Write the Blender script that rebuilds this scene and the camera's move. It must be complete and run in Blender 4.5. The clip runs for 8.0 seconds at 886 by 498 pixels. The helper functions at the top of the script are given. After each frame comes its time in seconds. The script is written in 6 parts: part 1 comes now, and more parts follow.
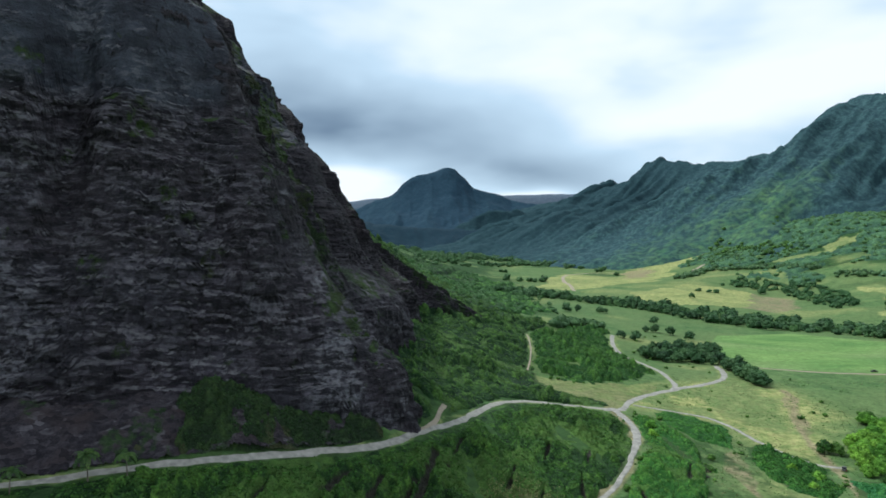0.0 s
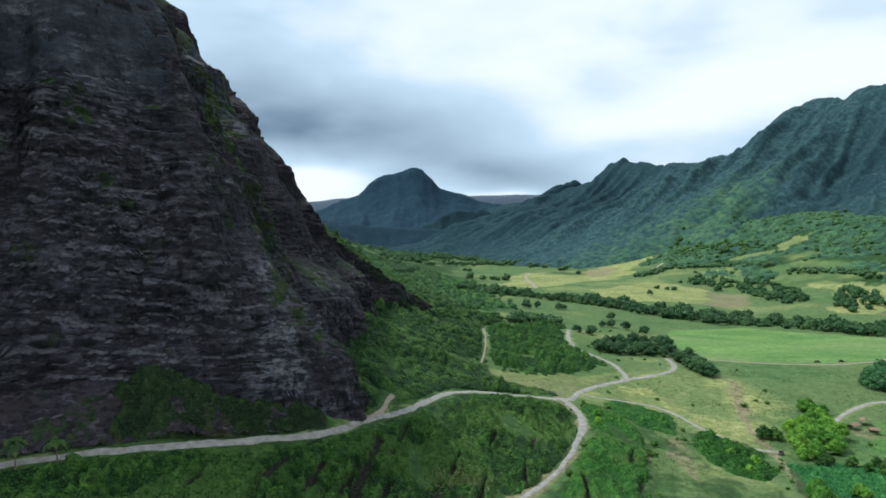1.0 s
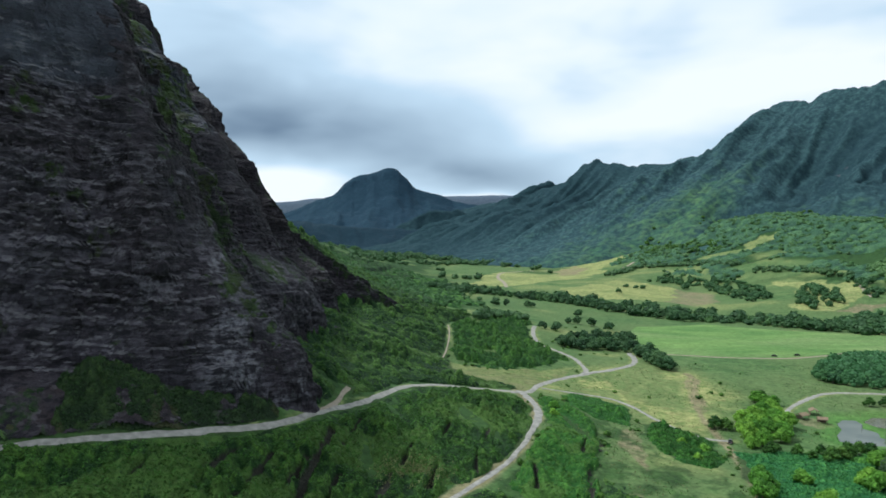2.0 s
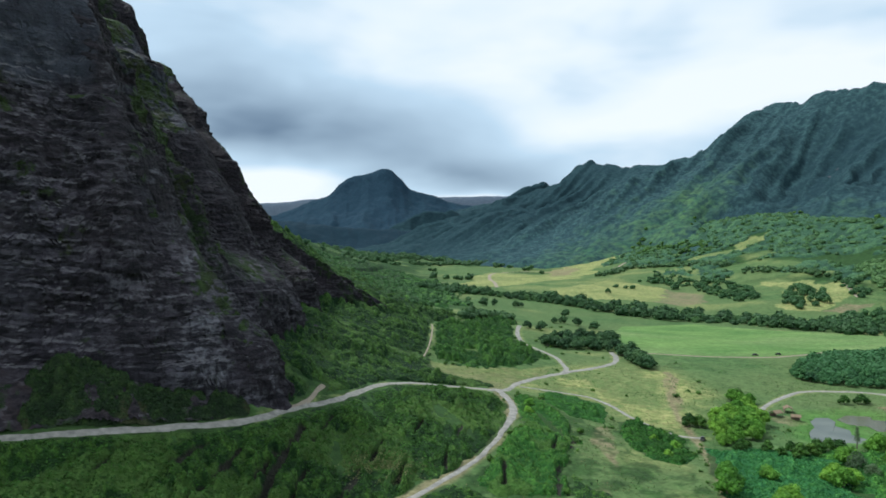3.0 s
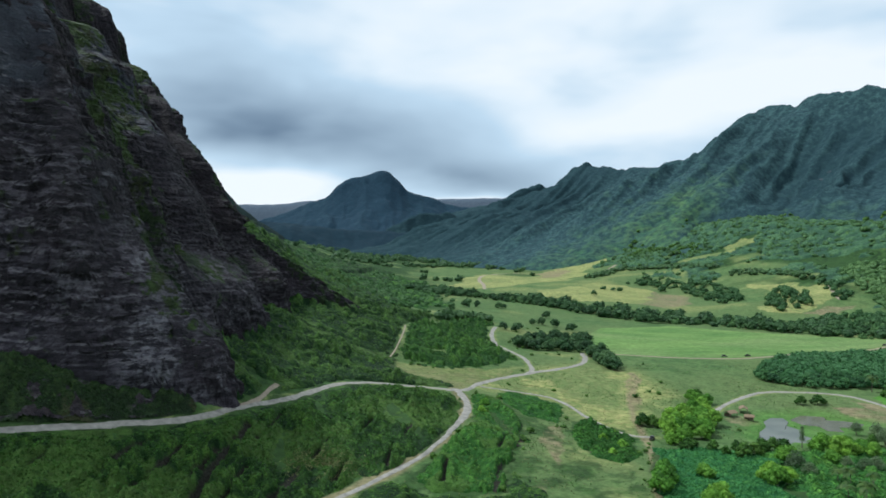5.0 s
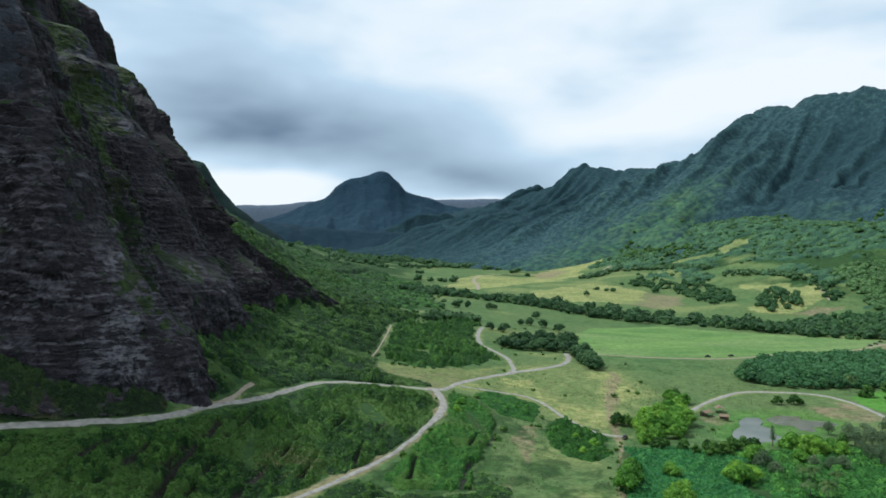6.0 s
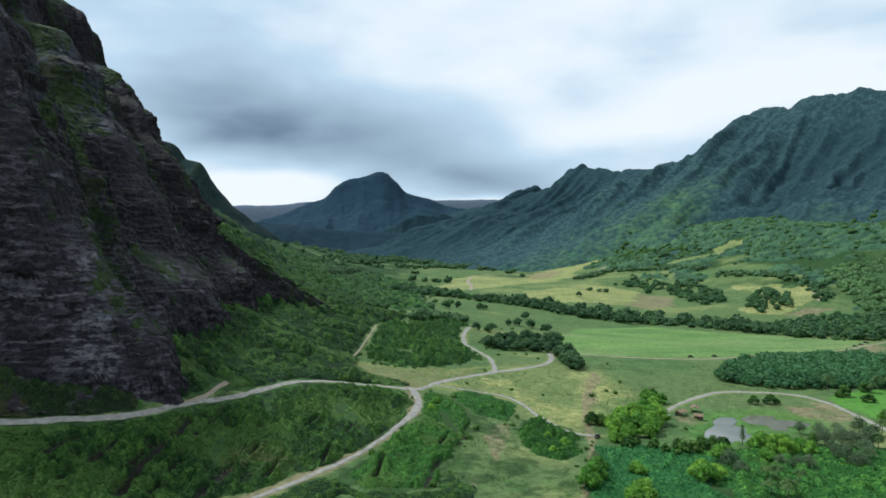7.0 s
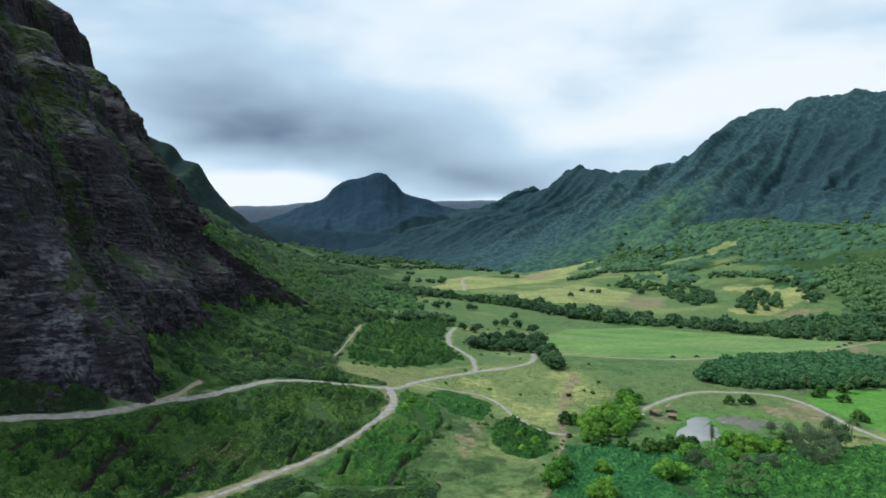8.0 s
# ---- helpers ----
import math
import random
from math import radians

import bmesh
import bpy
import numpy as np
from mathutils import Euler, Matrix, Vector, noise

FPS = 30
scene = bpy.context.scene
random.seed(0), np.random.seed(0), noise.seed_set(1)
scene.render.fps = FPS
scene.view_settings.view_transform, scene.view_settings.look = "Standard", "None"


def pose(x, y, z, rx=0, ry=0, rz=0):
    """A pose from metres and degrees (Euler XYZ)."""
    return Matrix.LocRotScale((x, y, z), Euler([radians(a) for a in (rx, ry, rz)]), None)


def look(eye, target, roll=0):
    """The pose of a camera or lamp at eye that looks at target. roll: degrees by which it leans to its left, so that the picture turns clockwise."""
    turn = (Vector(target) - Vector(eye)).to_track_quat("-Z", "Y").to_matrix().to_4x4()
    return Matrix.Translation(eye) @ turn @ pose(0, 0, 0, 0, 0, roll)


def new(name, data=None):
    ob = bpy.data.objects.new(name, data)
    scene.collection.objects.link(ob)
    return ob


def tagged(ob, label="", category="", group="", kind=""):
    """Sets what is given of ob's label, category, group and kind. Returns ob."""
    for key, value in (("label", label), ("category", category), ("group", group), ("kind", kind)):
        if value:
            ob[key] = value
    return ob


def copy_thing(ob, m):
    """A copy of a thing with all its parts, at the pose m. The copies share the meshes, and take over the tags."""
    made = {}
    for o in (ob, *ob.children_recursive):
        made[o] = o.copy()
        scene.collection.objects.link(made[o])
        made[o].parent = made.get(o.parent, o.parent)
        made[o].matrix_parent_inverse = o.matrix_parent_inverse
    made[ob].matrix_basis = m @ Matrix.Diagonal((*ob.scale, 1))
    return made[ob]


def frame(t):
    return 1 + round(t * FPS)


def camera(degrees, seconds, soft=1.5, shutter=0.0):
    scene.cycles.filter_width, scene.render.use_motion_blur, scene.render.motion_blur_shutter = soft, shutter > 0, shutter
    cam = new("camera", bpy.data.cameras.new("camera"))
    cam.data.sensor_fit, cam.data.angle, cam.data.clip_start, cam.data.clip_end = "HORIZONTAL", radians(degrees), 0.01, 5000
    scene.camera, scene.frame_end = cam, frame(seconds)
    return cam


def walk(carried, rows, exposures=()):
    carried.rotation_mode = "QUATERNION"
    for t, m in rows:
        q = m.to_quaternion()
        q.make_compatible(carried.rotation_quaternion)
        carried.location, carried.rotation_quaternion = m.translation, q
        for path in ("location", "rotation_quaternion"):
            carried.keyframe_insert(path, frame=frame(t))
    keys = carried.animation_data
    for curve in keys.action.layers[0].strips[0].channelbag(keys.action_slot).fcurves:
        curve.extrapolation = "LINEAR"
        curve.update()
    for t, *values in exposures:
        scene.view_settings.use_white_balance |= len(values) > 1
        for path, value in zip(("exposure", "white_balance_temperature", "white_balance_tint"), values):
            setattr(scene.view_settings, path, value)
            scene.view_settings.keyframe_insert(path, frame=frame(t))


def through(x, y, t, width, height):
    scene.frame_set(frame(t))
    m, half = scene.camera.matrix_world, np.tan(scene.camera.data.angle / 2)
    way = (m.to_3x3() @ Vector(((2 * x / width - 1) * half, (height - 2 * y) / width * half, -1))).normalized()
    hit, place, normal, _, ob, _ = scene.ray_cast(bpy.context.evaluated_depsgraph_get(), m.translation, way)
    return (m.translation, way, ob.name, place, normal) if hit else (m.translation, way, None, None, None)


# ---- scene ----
cam = camera(67.4, 8.0, 1.7)
METRES, EYE, TILT, LEAN, TURN = 100.0, 105.0, 0.0, 0.0, 0.0
ROWS = [
    (0.0, 0.0, 0.0, 0.0, 0.0, 0.0, -0.0),
    (0.5, 0.0454, -0.0062, -0.0246, -1.27, 0.03, -0.01),
    (1.0, 0.0945, -0.0162, -0.0505, -2.76, 0.07, -0.0),
    (1.5, 0.1444, -0.0276, -0.0739, -4.04, 0.11, -0.01),
    (3.0, 0.3005, -0.0738, -0.1009, -5.05, 0.24, -0.05),
    (3.5, 0.3555, -0.092, -0.1013, -5.05, 0.28, -0.09),
    (4.0, 0.4129, -0.1105, -0.1025, -5.04, 0.34, -0.11),
    (4.5, 0.4728, -0.129, -0.1026, -5.0, 0.38, -0.14),
    (6.0, 0.6671, -0.1868, -0.1037, -4.88, 0.46, -0.19),
    (6.5, 0.7344, -0.2062, -0.1042, -4.85, 0.5, -0.24),
    (7.0, 0.8028, -0.226, -0.1053, -4.81, 0.51, -0.27),
    (7.5, 0.8725, -0.2464, -0.1056, -4.78, 0.53, -0.31),
    (8.0, 0.9419, -0.2666, -0.1062, -4.76, 0.57, -0.34),
]
walk(cam, [(t, pose(0, 0, EYE, TILT, LEAN, TURN) @ pose(METRES * x, METRES * y, METRES * z, 90 + pitch, roll, yaw)) for t, x, y, z, yaw, pitch, roll in ROWS],
     exposures=[(0.0, 0.10, 5930, 6), (3.0, 0.02, 5930, 6), (8.0, -0.03, 5930, 6)])

# ---- world and light ----
SUN_ELEVATION, SUN_AZIMUTH = 54.0, -72.0      # azimuth: degrees to the right of +y
sun_data = bpy.data.lights.new("sun", "SUN")
sun_data.energy, sun_data.angle, sun_data.color = 3.75, radians(5.0), (1.0, 0.97, 0.90)
sun = new("sun", sun_data)
_e, _a = radians(SUN_ELEVATION), radians(SUN_AZIMUTH)
sun.matrix_world = look((1000 * math.sin(_a), 1000 * math.cos(_a), 1500),
                        (1000 * math.sin(_a) - math.sin(_a) * math.cos(_e), 1000 * math.cos(_a) - math.cos(_a) * math.cos(_e), 1500 - math.sin(_e)))

world = bpy.data.worlds.new("overcast_sky")
scene.world = world
world.use_nodes = True


def build_world(tree):
    nodes, links = tree.nodes, tree.links
    nodes.clear()
    out = nodes.new("ShaderNodeOutputWorld")
    sky = nodes.new("ShaderNodeTexSky")
    sky.sky_type, sky.sun_disc = "NISHITA", False
    sky.sun_elevation, sky.sun_rotation = radians(SUN_ELEVATION), radians(SUN_AZIMUTH)
    back_sky = nodes.new("ShaderNodeBackground")
    back_sky.inputs["Strength"].default_value = 0.1
    links.new(sky.outputs[0], back_sky.inputs["Color"])
    coord = nodes.new("ShaderNodeTexCoord")
    sep = nodes.new("ShaderNodeSeparateXYZ")
    links.new(coord.outputs["Generated"], sep.inputs[0])

    def calc(op, a, b=None, c=None, clamp=False):
        n = nodes.new("ShaderNodeMath")
        n.operation, n.use_clamp = op, clamp
        for i, v in enumerate((a, b, c)):
            if v is None:
                continue
            if isinstance(v, (int, float)):
                n.inputs[i].default_value = v
            else:
                links.new(v, n.inputs[i])
        return n.outputs[0]

    # soft cloud masses, a little longer than they are high
    comb = nodes.new("ShaderNodeMapping")
    comb.inputs["Scale"].default_value = (2.2, 2.2, 5.5)
    comb.inputs["Rotation"].default_value = (0.0, radians(-9), 0.0)
    links.new(coord.outputs["Generated"], comb.inputs["Vector"])

    def cloud(scale, detail, dist, off):
        add = nodes.new("ShaderNodeVectorMath")
        add.operation = "ADD"
        links.new(comb.outputs[0], add.inputs[0])
        add.inputs[1].default_value = off
        n = nodes.new("ShaderNodeTexNoise")
        n.inputs["Scale"].default_value, n.inputs["Detail"].default_value = scale, detail
        n.inputs["Distortion"].default_value, n.inputs["Roughness"].default_value = dist, 0.5
        links.new(add.outputs[0], n.inputs["Vector"])
        return n.outputs["Fac"]

    big, fine = cloud(0.9, 2, 0.2, (3.3, 1.7, 0)), cloud(2.0, 3, 0.2, (7.1, 2.2, 0))
    dens = calc("ADD", calc("MULTIPLY", big, 0.5), calc("MULTIPLY", fine, 0.5))

    def warp(v, by, amount):
        return calc("ADD", v, calc("MULTIPLY", calc("SUBTRACT", by, 0.5), amount))

    def bank(x0, wx, z0, wz, tilt):
        """A soft cloud bank round one direction over the head of the valley."""
        dx, dz = calc("SUBTRACT", warp(sep.outputs[0], fine, 0.10), x0), calc("SUBTRACT", warp(sep.outputs[2], big, 0.07), z0)
        a = calc("DIVIDE", dx, wx)
        b = calc("DIVIDE", calc("SUBTRACT", dz, calc("MULTIPLY", dx, tilt)), wz)
        return calc("POWER", 2.718, calc("MULTIPLY", calc("ADD", calc("MULTIPLY", a, a), calc("MULTIPLY", b, b)), -1.0))

    # dark banks (positive) and bright breaks (negative): direction x, half-width, direction z, half-height, tilt, amount
    grey = 0.0
    for x0, wx, z0, wz, tilt, amount in ((-0.105, 0.23, 0.182, 0.062, -0.10, 0.46), (0.145, 0.15, 0.112, 0.032, -0.16, 0.30), (-0.18, 0.26, 0.25, 0.085, -0.05, 0.15), (0.29, 0.22, 0.14, 0.030, 0.10, 0.16),
                                         (0.42, 0.22, 0.26, 0.030, 0.12, 0.03), (-0.33, 0.16, 0.31, 0.07, 0.0, 0.07),
                                         (-0.175, 0.09, 0.104, 0.020, 0.04, -0.25), (0.135, 0.06, 0.083, 0.009, 0.0, -0.30), (0.19, 0.20, 0.34, 0.09, 0.2, -0.22), (0.38, 0.26, 0.205, 0.045, 0.22, -0.24)):
        grey = calc("ADD", grey, calc("MULTIPLY", bank(x0, wx, z0, wz, tilt), amount))
    dark = calc("ADD", calc("MULTIPLY", calc("SUBTRACT", dens, 0.5), 1.25), calc("ADD", grey, 0.205))
    ramp = nodes.new("ShaderNodeValToRGB")
    el = ramp.color_ramp.elements
    el[0].position, el[0].color = 0.10, (1.0, 1.0, 1.0, 1)
    el[1].position, el[1].color = 0.90, (0.15, 0.21, 0.29, 1)
    mid = el.new(0.36)
    mid.color = (0.605, 0.74, 0.85, 1)
    pale = el.new(0.22)
    pale.color = (0.87, 0.925, 0.96, 1)
    links.new(dark, ramp.inputs[0])
    back_cloud = nodes.new("ShaderNodeBackground")
    back_cloud.inputs["Strength"].default_value = 1.0
    links.new(ramp.outputs[0], back_cloud.inputs["Color"])
    mix = nodes.new("ShaderNodeMixShader")
    mix.inputs[0].default_value = 0.93
    links.new(back_sky.outputs[0], mix.inputs[1])
    links.new(back_cloud.outputs[0], mix.inputs[2])
    links.new(mix.outputs[0], out.inputs["Surface"])


build_world(world.node_tree)


# ---- terrain shape ----
def lattice(ix, iy, iz, seed):
    h = (ix.astype(np.int64) * 374761393 + iy.astype(np.int64) * 668265263 + iz.astype(np.int64) * 2147483647 + seed * 974634777) & 0xFFFFFFFF
    h = ((h ^ (h >> 13)) * 1274126177) & 0xFFFFFFFF
    h = ((h ^ (h >> 16)) * 2246822519) & 0xFFFFFFFF
    return ((h ^ (h >> 15)) & 0xFFFFFF) / float(0xFFFFFF)


def vnoise(x, y, seed=0):
    """Smooth noise in the plane, -1 to 1."""
    x, y = np.asarray(x, float), np.asarray(y, float)
    ix, iy = np.floor(x), np.floor(y)
    fx, fy = x - ix, y - iy
    fx, fy = fx * fx * fx * (fx * (fx * 6 - 15) + 10), fy * fy * fy * (fy * (fy * 6 - 15) + 10)
    o = np.zeros_like(ix)
    a, b = lattice(ix, iy, o, seed), lattice(ix + 1, iy, o, seed)
    c, d = lattice(ix, iy + 1, o, seed), lattice(ix + 1, iy + 1, o, seed)
    return 2 * ((a + (b - a) * fx) + ((c + (d - c) * fx) - (a + (b - a) * fx)) * fy) - 1


def vnoise3(x, y, z, seed=0):
    x, y, z = np.asarray(x, float), np.asarray(y, float), np.asarray(z, float)
    iz = np.floor(z)
    fz = z - iz
    fz = fz * fz * (3 - 2 * fz)
    a = vnoise(x + iz * 17.31, y - iz * 9.77, seed)
    b = vnoise(x + (iz + 1) * 17.31, y - (iz + 1) * 9.77, seed)
    return a + (b - a) * fz


def fbm(x, y, size, octaves=4, seed=0, rough=0.5):
    total, amp, norm = 0.0, 1.0, 0.0
    x, y = np.asarray(x, float) / size, np.asarray(y, float) / size
    for i in range(octaves):
        total = total + amp * vnoise(x, y, seed + i)
        norm += amp
        amp *= rough
        x, y = x * 2.03 + 11.7, y * 2.03 - 5.1
    return total / norm


def ridged(x, y, size, octaves=3, seed=0):
    total, amp, norm = 0.0, 1.0, 0.0
    x, y = np.asarray(x, float) / size, np.asarray(y, float) / size
    for i in range(octaves):
        total = total + amp * (1 - 2 * np.abs(vnoise(x, y, seed + i)))
        norm += amp
        amp *= 0.5
        x, y = x * 2.1 + 3.7, y * 2.1 - 8.3
    return total / norm


def cells(x, y, size, seed=0):
    """Distance (in sizes) to the nearest of jittered points, and that point's random number."""
    x, y = np.asarray(x, float) / size, np.asarray(y, float) / size
    ix, iy = np.floor(x), np.floor(y)
    best, rnd = np.full(x.shape, 9.0), np.zeros(x.shape)
    o = np.zeros_like(ix)
    for dx in (-1, 0, 1):
        for dy in (-1, 0, 1):
            px = ix + dx + 0.1 + 0.8 * lattice(ix + dx, iy + dy, o, seed)
            py = iy + dy + 0.1 + 0.8 * lattice(ix + dx, iy + dy, o + 1, seed)
            d = np.hypot(px - x, py - y)
            near = d < best
            best = np.where(near, d, best)
            rnd = np.where(near, lattice(ix + dx, iy + dy, o + 2, seed), rnd)
    return best, rnd


def smooth(a, b, x):
    t = np.clip((np.asarray(x, float) - a) / (b - a), 0, 1)
    return t * t * (3 - 2 * t)


def curve(pairs, x):
    """Piecewise curve through (x, value) pairs, eased between them."""
    xs, vs = np.array([p[0] for p in pairs], float), np.array([p[1] for p in pairs], float)
    x = np.clip(np.asarray(x, float), xs[0], xs[-1])
    i = np.clip(np.searchsorted(xs, x) - 1, 0, len(xs) - 2)
    slope = np.diff(vs) / np.diff(xs)
    m = np.r_[slope[0], np.where(slope[1:] * slope[:-1] > 0, 2 * slope[1:] * slope[:-1] / (slope[1:] + slope[:-1] + 1e-9), 0), slope[-1]]
    h = xs[i + 1] - xs[i]
    t = (x - xs[i]) / h
    return ((2 * t**3 - 3 * t**2 + 1) * vs[i] + (t**3 - 2 * t**2 + t) * h * m[i] + (3 * t**2 - 2 * t**3) * vs[i + 1] + (t**3 - t**2) * h * m[i + 1])


# cross-sections of the valley: y, then (x, height) from the cliff side to the far side
SECTIONS = [
    (-5000, [(-5000, 40), (0, 8), (5000, 20)]),
    (-200, [(-900, 90), (-300, 60), (-100, 30), (50, 8), (150, 2), (500, 0), (900, 20), (5000, 60)]),
    (150, [(-900, 110), (-400, 70), (-150, 36), (-90, 26), (-40, 10), (0, 4), (60, 2), (160, 1), (300, 0), (600, 5), (900, 30), (5000, 60)]),
    (210, [(-900, 110), (-300, 55), (-120, 37), (-94, 36), (-60, 27), (-30, 16), (0, 6.5), (40, 3), (160, 1.5), (300, 0), (600, 6), (900, 35), (5000, 60)]),
    (250, [(-900, 110), (-100, 50), (-60, 37), (-26, 25.5), (-4, 16.5), (25, 10), (51, 8), (64, 6), (100, 3), (165, 2), (225, 0.5), (600, 8), (900, 45), (5000, 60)]),
    (300, [(-900, 110), (-60, 48), (-20, 40), (-3, 29), (16, 20), (46, 16), (95, 10), (157, 1.5), (190, 0.5), (250, 1), (400, 2), (650, 12), (900, 60), (5000, 60)]),
    (370, [(-900, 110), (-40, 56), (-25, 47), (10, 32), (45, 22), (96, 15.5), (150, 6), (190, 3.5), (260, 3), (400, 4), (650, 14), (900, 62), (5000, 60)]),
    (440, [(-900, 110), (-60, 62), (-10, 47), (25, 35), (55, 21), (100, 15), (156, 11), (220, 10), (320, 7.5), (400, 6), (600, 12), (700, 20), (900, 65), (5000, 60)]),
    (500, [(-900, 110), (-60, 58), (-15, 49), (5, 46), (40, 38), (75, 28), (120, 20), (211, 11), (330, 10), (450, 7), (600, 12), (750, 30), (900, 66), (5000, 60)]),
    (550, [(-900, 110), (-75, 105), (-45, 92), (-20, 74), (5, 58), (40, 42), (75, 30), (120, 20), (211, 11), (330, 10), (450, 7), (600, 12), (750, 30), (900, 66), (5000, 60)]),
    (620, [(-900, 110), (-75, 120), (-45, 100), (-22, 78), (20, 54), (75, 36), (167, 21), (300, 10), (450, 7), (580, 10), (750, 32), (900, 68), (5000, 60)]),
    (800, [(-900, 130), (-150, 110), (-60, 75), (40, 44), (100, 32), (200, 20), (350, 9), (500, 8), (610, 14), (708, 24), (850, 55), (1000, 100), (5000, 60)]),
    (900, [(-900, 130), (-150, 110), (-60, 75), (50, 40), (100, 32), (200, 22), (350, 13), (500, 14), (610, 28), (705, 40), (850, 66), (1000, 115), (5000, 60)]),
    (1080, [(-900, 140), (-180, 120), (-50, 70), (100, 29), (250, 25), (400, 26), (535, 18), (650, 36), (755, 62), (870, 85), (1050, 150), (5000, 60)]),
    (1360, [(-900, 150), (-200, 120), (0, 60), (120, 38), (252, 36), (400, 38), (550, 45), (650, 58), (800, 95), (900, 122), (1035, 164), (5000, 60)]),
    (1640, [(-900, 150), (-220, 130), (0, 70), (150, 45), (442, 45), (550, 58), (646, 77), (798, 116), (919, 176), (1050, 190), (1284, 170), (5000, 60)]),
    (2300, [(-1200, 200), (-400, 140), (0, 75), (300, 62), (550, 80), (934, 165), (1250, 190), (5000, 60)]),
    (3000, [(-1200, 220), (-600, 190), (0, 100), (300, 90), (500, 120), (780, 190), (1100, 210), (5000, 60)]),
    (3800, [(-1200, 260), (-100, 170), (300, 170), (700, 230), (5000, 60)]),
    (5000, [(-5000, 60), (5000, 60)]),
]
GX, GY = np.arange(-1300, 2600.1, 10.0), np.arange(-400, 5000.1, 10.0)


def valley_lattice():
    """The sections carried smoothly along the valley, on a 10 m lattice."""
    rows = np.array([curve(s, GX) for _, s in SECTIONS])
    ys = [s[0] for s in SECTIONS]
    grid = np.empty((len(GY), len(GX)))
    for k in range(len(GX)):
        grid[:, k] = curve(list(zip(ys, rows[:, k])), GY)
    for _ in range(3):
        grid[1:-1] = (grid[:-2] + 2 * grid[1:-1] + grid[2:]) / 4
        grid[:, 1:-1] = (grid[:, :-2] + 2 * grid[:, 1:-1] + grid[:, 2:]) / 4
    return grid


LATTICE = valley_lattice()


def valley(x, y):
    """Height of the bare valley floor and its hillsides."""
    x, y = np.asarray(x, float), np.asarray(y, float)
    u, v = np.clip((x - GX[0]) / 10, 0, len(GX) - 1.001), np.clip((y - GY[0]) / 10, 0, len(GY) - 1.001)
    i, j = u.astype(int), v.astype(int)
    u, v = u - i, v - j
    g = LATTICE
    z = (g[j, i] * (1 - u) + g[j, i + 1] * u) * (1 - v) + (g[j + 1, i] * (1 - u) + g[j + 1, i + 1] * u) * v
    return z


def ground_height(x, y):
    """The valley with its small unevenness; the flats stay flat."""
    z = valley(x, y)
    rise = smooth(8, 30, z)
    near = np.clip(np.hypot(x, y) / 1200.0, 0.25, 1.5)
    return z + fbm(x, y, 60, 3, 5) * (0.25 + 1.3 * rise) * near + fbm(x, y, 9, 2, 9) * (0.08 + 0.2 * rise)


# the cliff: a nose of the mountain, cut by a steep front towards the south and a ribbed flank towards the east
FRONT_RELIEF = [(-140, 12), (-80, 12), (-55, 9), (-40, 0), (-28, 9), (-5, 5), (15, -3), (32, 2), (45, -6), (58, -6), (75, 0)]
FRONT_RISE = [(0, 50), (20, 100), (40, 152), (44, 161), (48, 166), (56, 196), (76, 266), (120, 400), (200, 560)]
NOSE_RISE = [(-60, -300), (-14, 10), (-3, 52), (9, 65), (17, 74), (24, 83), (36, 96), (43, 109), (49, 127), (53, 136), (63, 150), (67, 162), (95, 217), (128, 234), (152, 281), (185, 324), (260, 385), (420, 460), (900, 540)]
FLANK_FOOT = [(150, -23), (292, -20), (338, -35), (392, -22), (425, -37), (450, -40), (465, -41), (485, -20), (505, -24), (523, -25), (545, -37), (575, -49), (600, -38), (620, -44), (640, -84), (660, -50), (690, -83), (760, -44),
              (880, -34), (1000, -43), (1200, -5), (1400, 20), (1800, 30)]
FLANK_RISE = [(-60, -300), (-6.5, 22), (0, 74), (12, 86), (25, 95), (40, 125), (52, 141), (62, 162), (90, 191), (100, 215), (112, 224), (120, 235), (128, 246), (140, 252), (152, 257), (165, 302), (185, 316), (220, 330), (260, 336), (420, 460), (900, 540)]
FLANK_GULLIES = [([(-200, 470), (-128, 399), (-92, 348), (-78, 333), (-31, 303), (0, 290)], 10.0), ([(-200, 560), (-95, 472), (-61, 443), (-21, 416), (10, 400)], 9.0), ([(-220, 640), (-150, 585), (-100, 545), (-70, 530)], 7.0)]
FLANK_SCALE = [(150, 1.0), (560, 1.01), (630, 1.01), (700, 0.30), (800, 0.50), (950, 0.48), (1200, 0.16), (1500, 0.11), (1900, 0.1)]


# low rock spurs that run out from the flank into the bushes: (x, y, height) down their spines
SPURS = [[(-78, 508, 138), (-62, 514, 117), (-50, 516, 104), (-28, 517, 80), (-12, 519, 66), (1, 521, 55), (3, 522, 38)], [(-72, 362, 114), (-62, 370, 99), (-45, 386, 80), (-26, 403, 62), (-18, 410, 54), (-10, 418, 44)]]
SPUR_SIDES = [(2.6, 0.7), (2.2, 1.5)]   # fall of each spur's southern and northern side


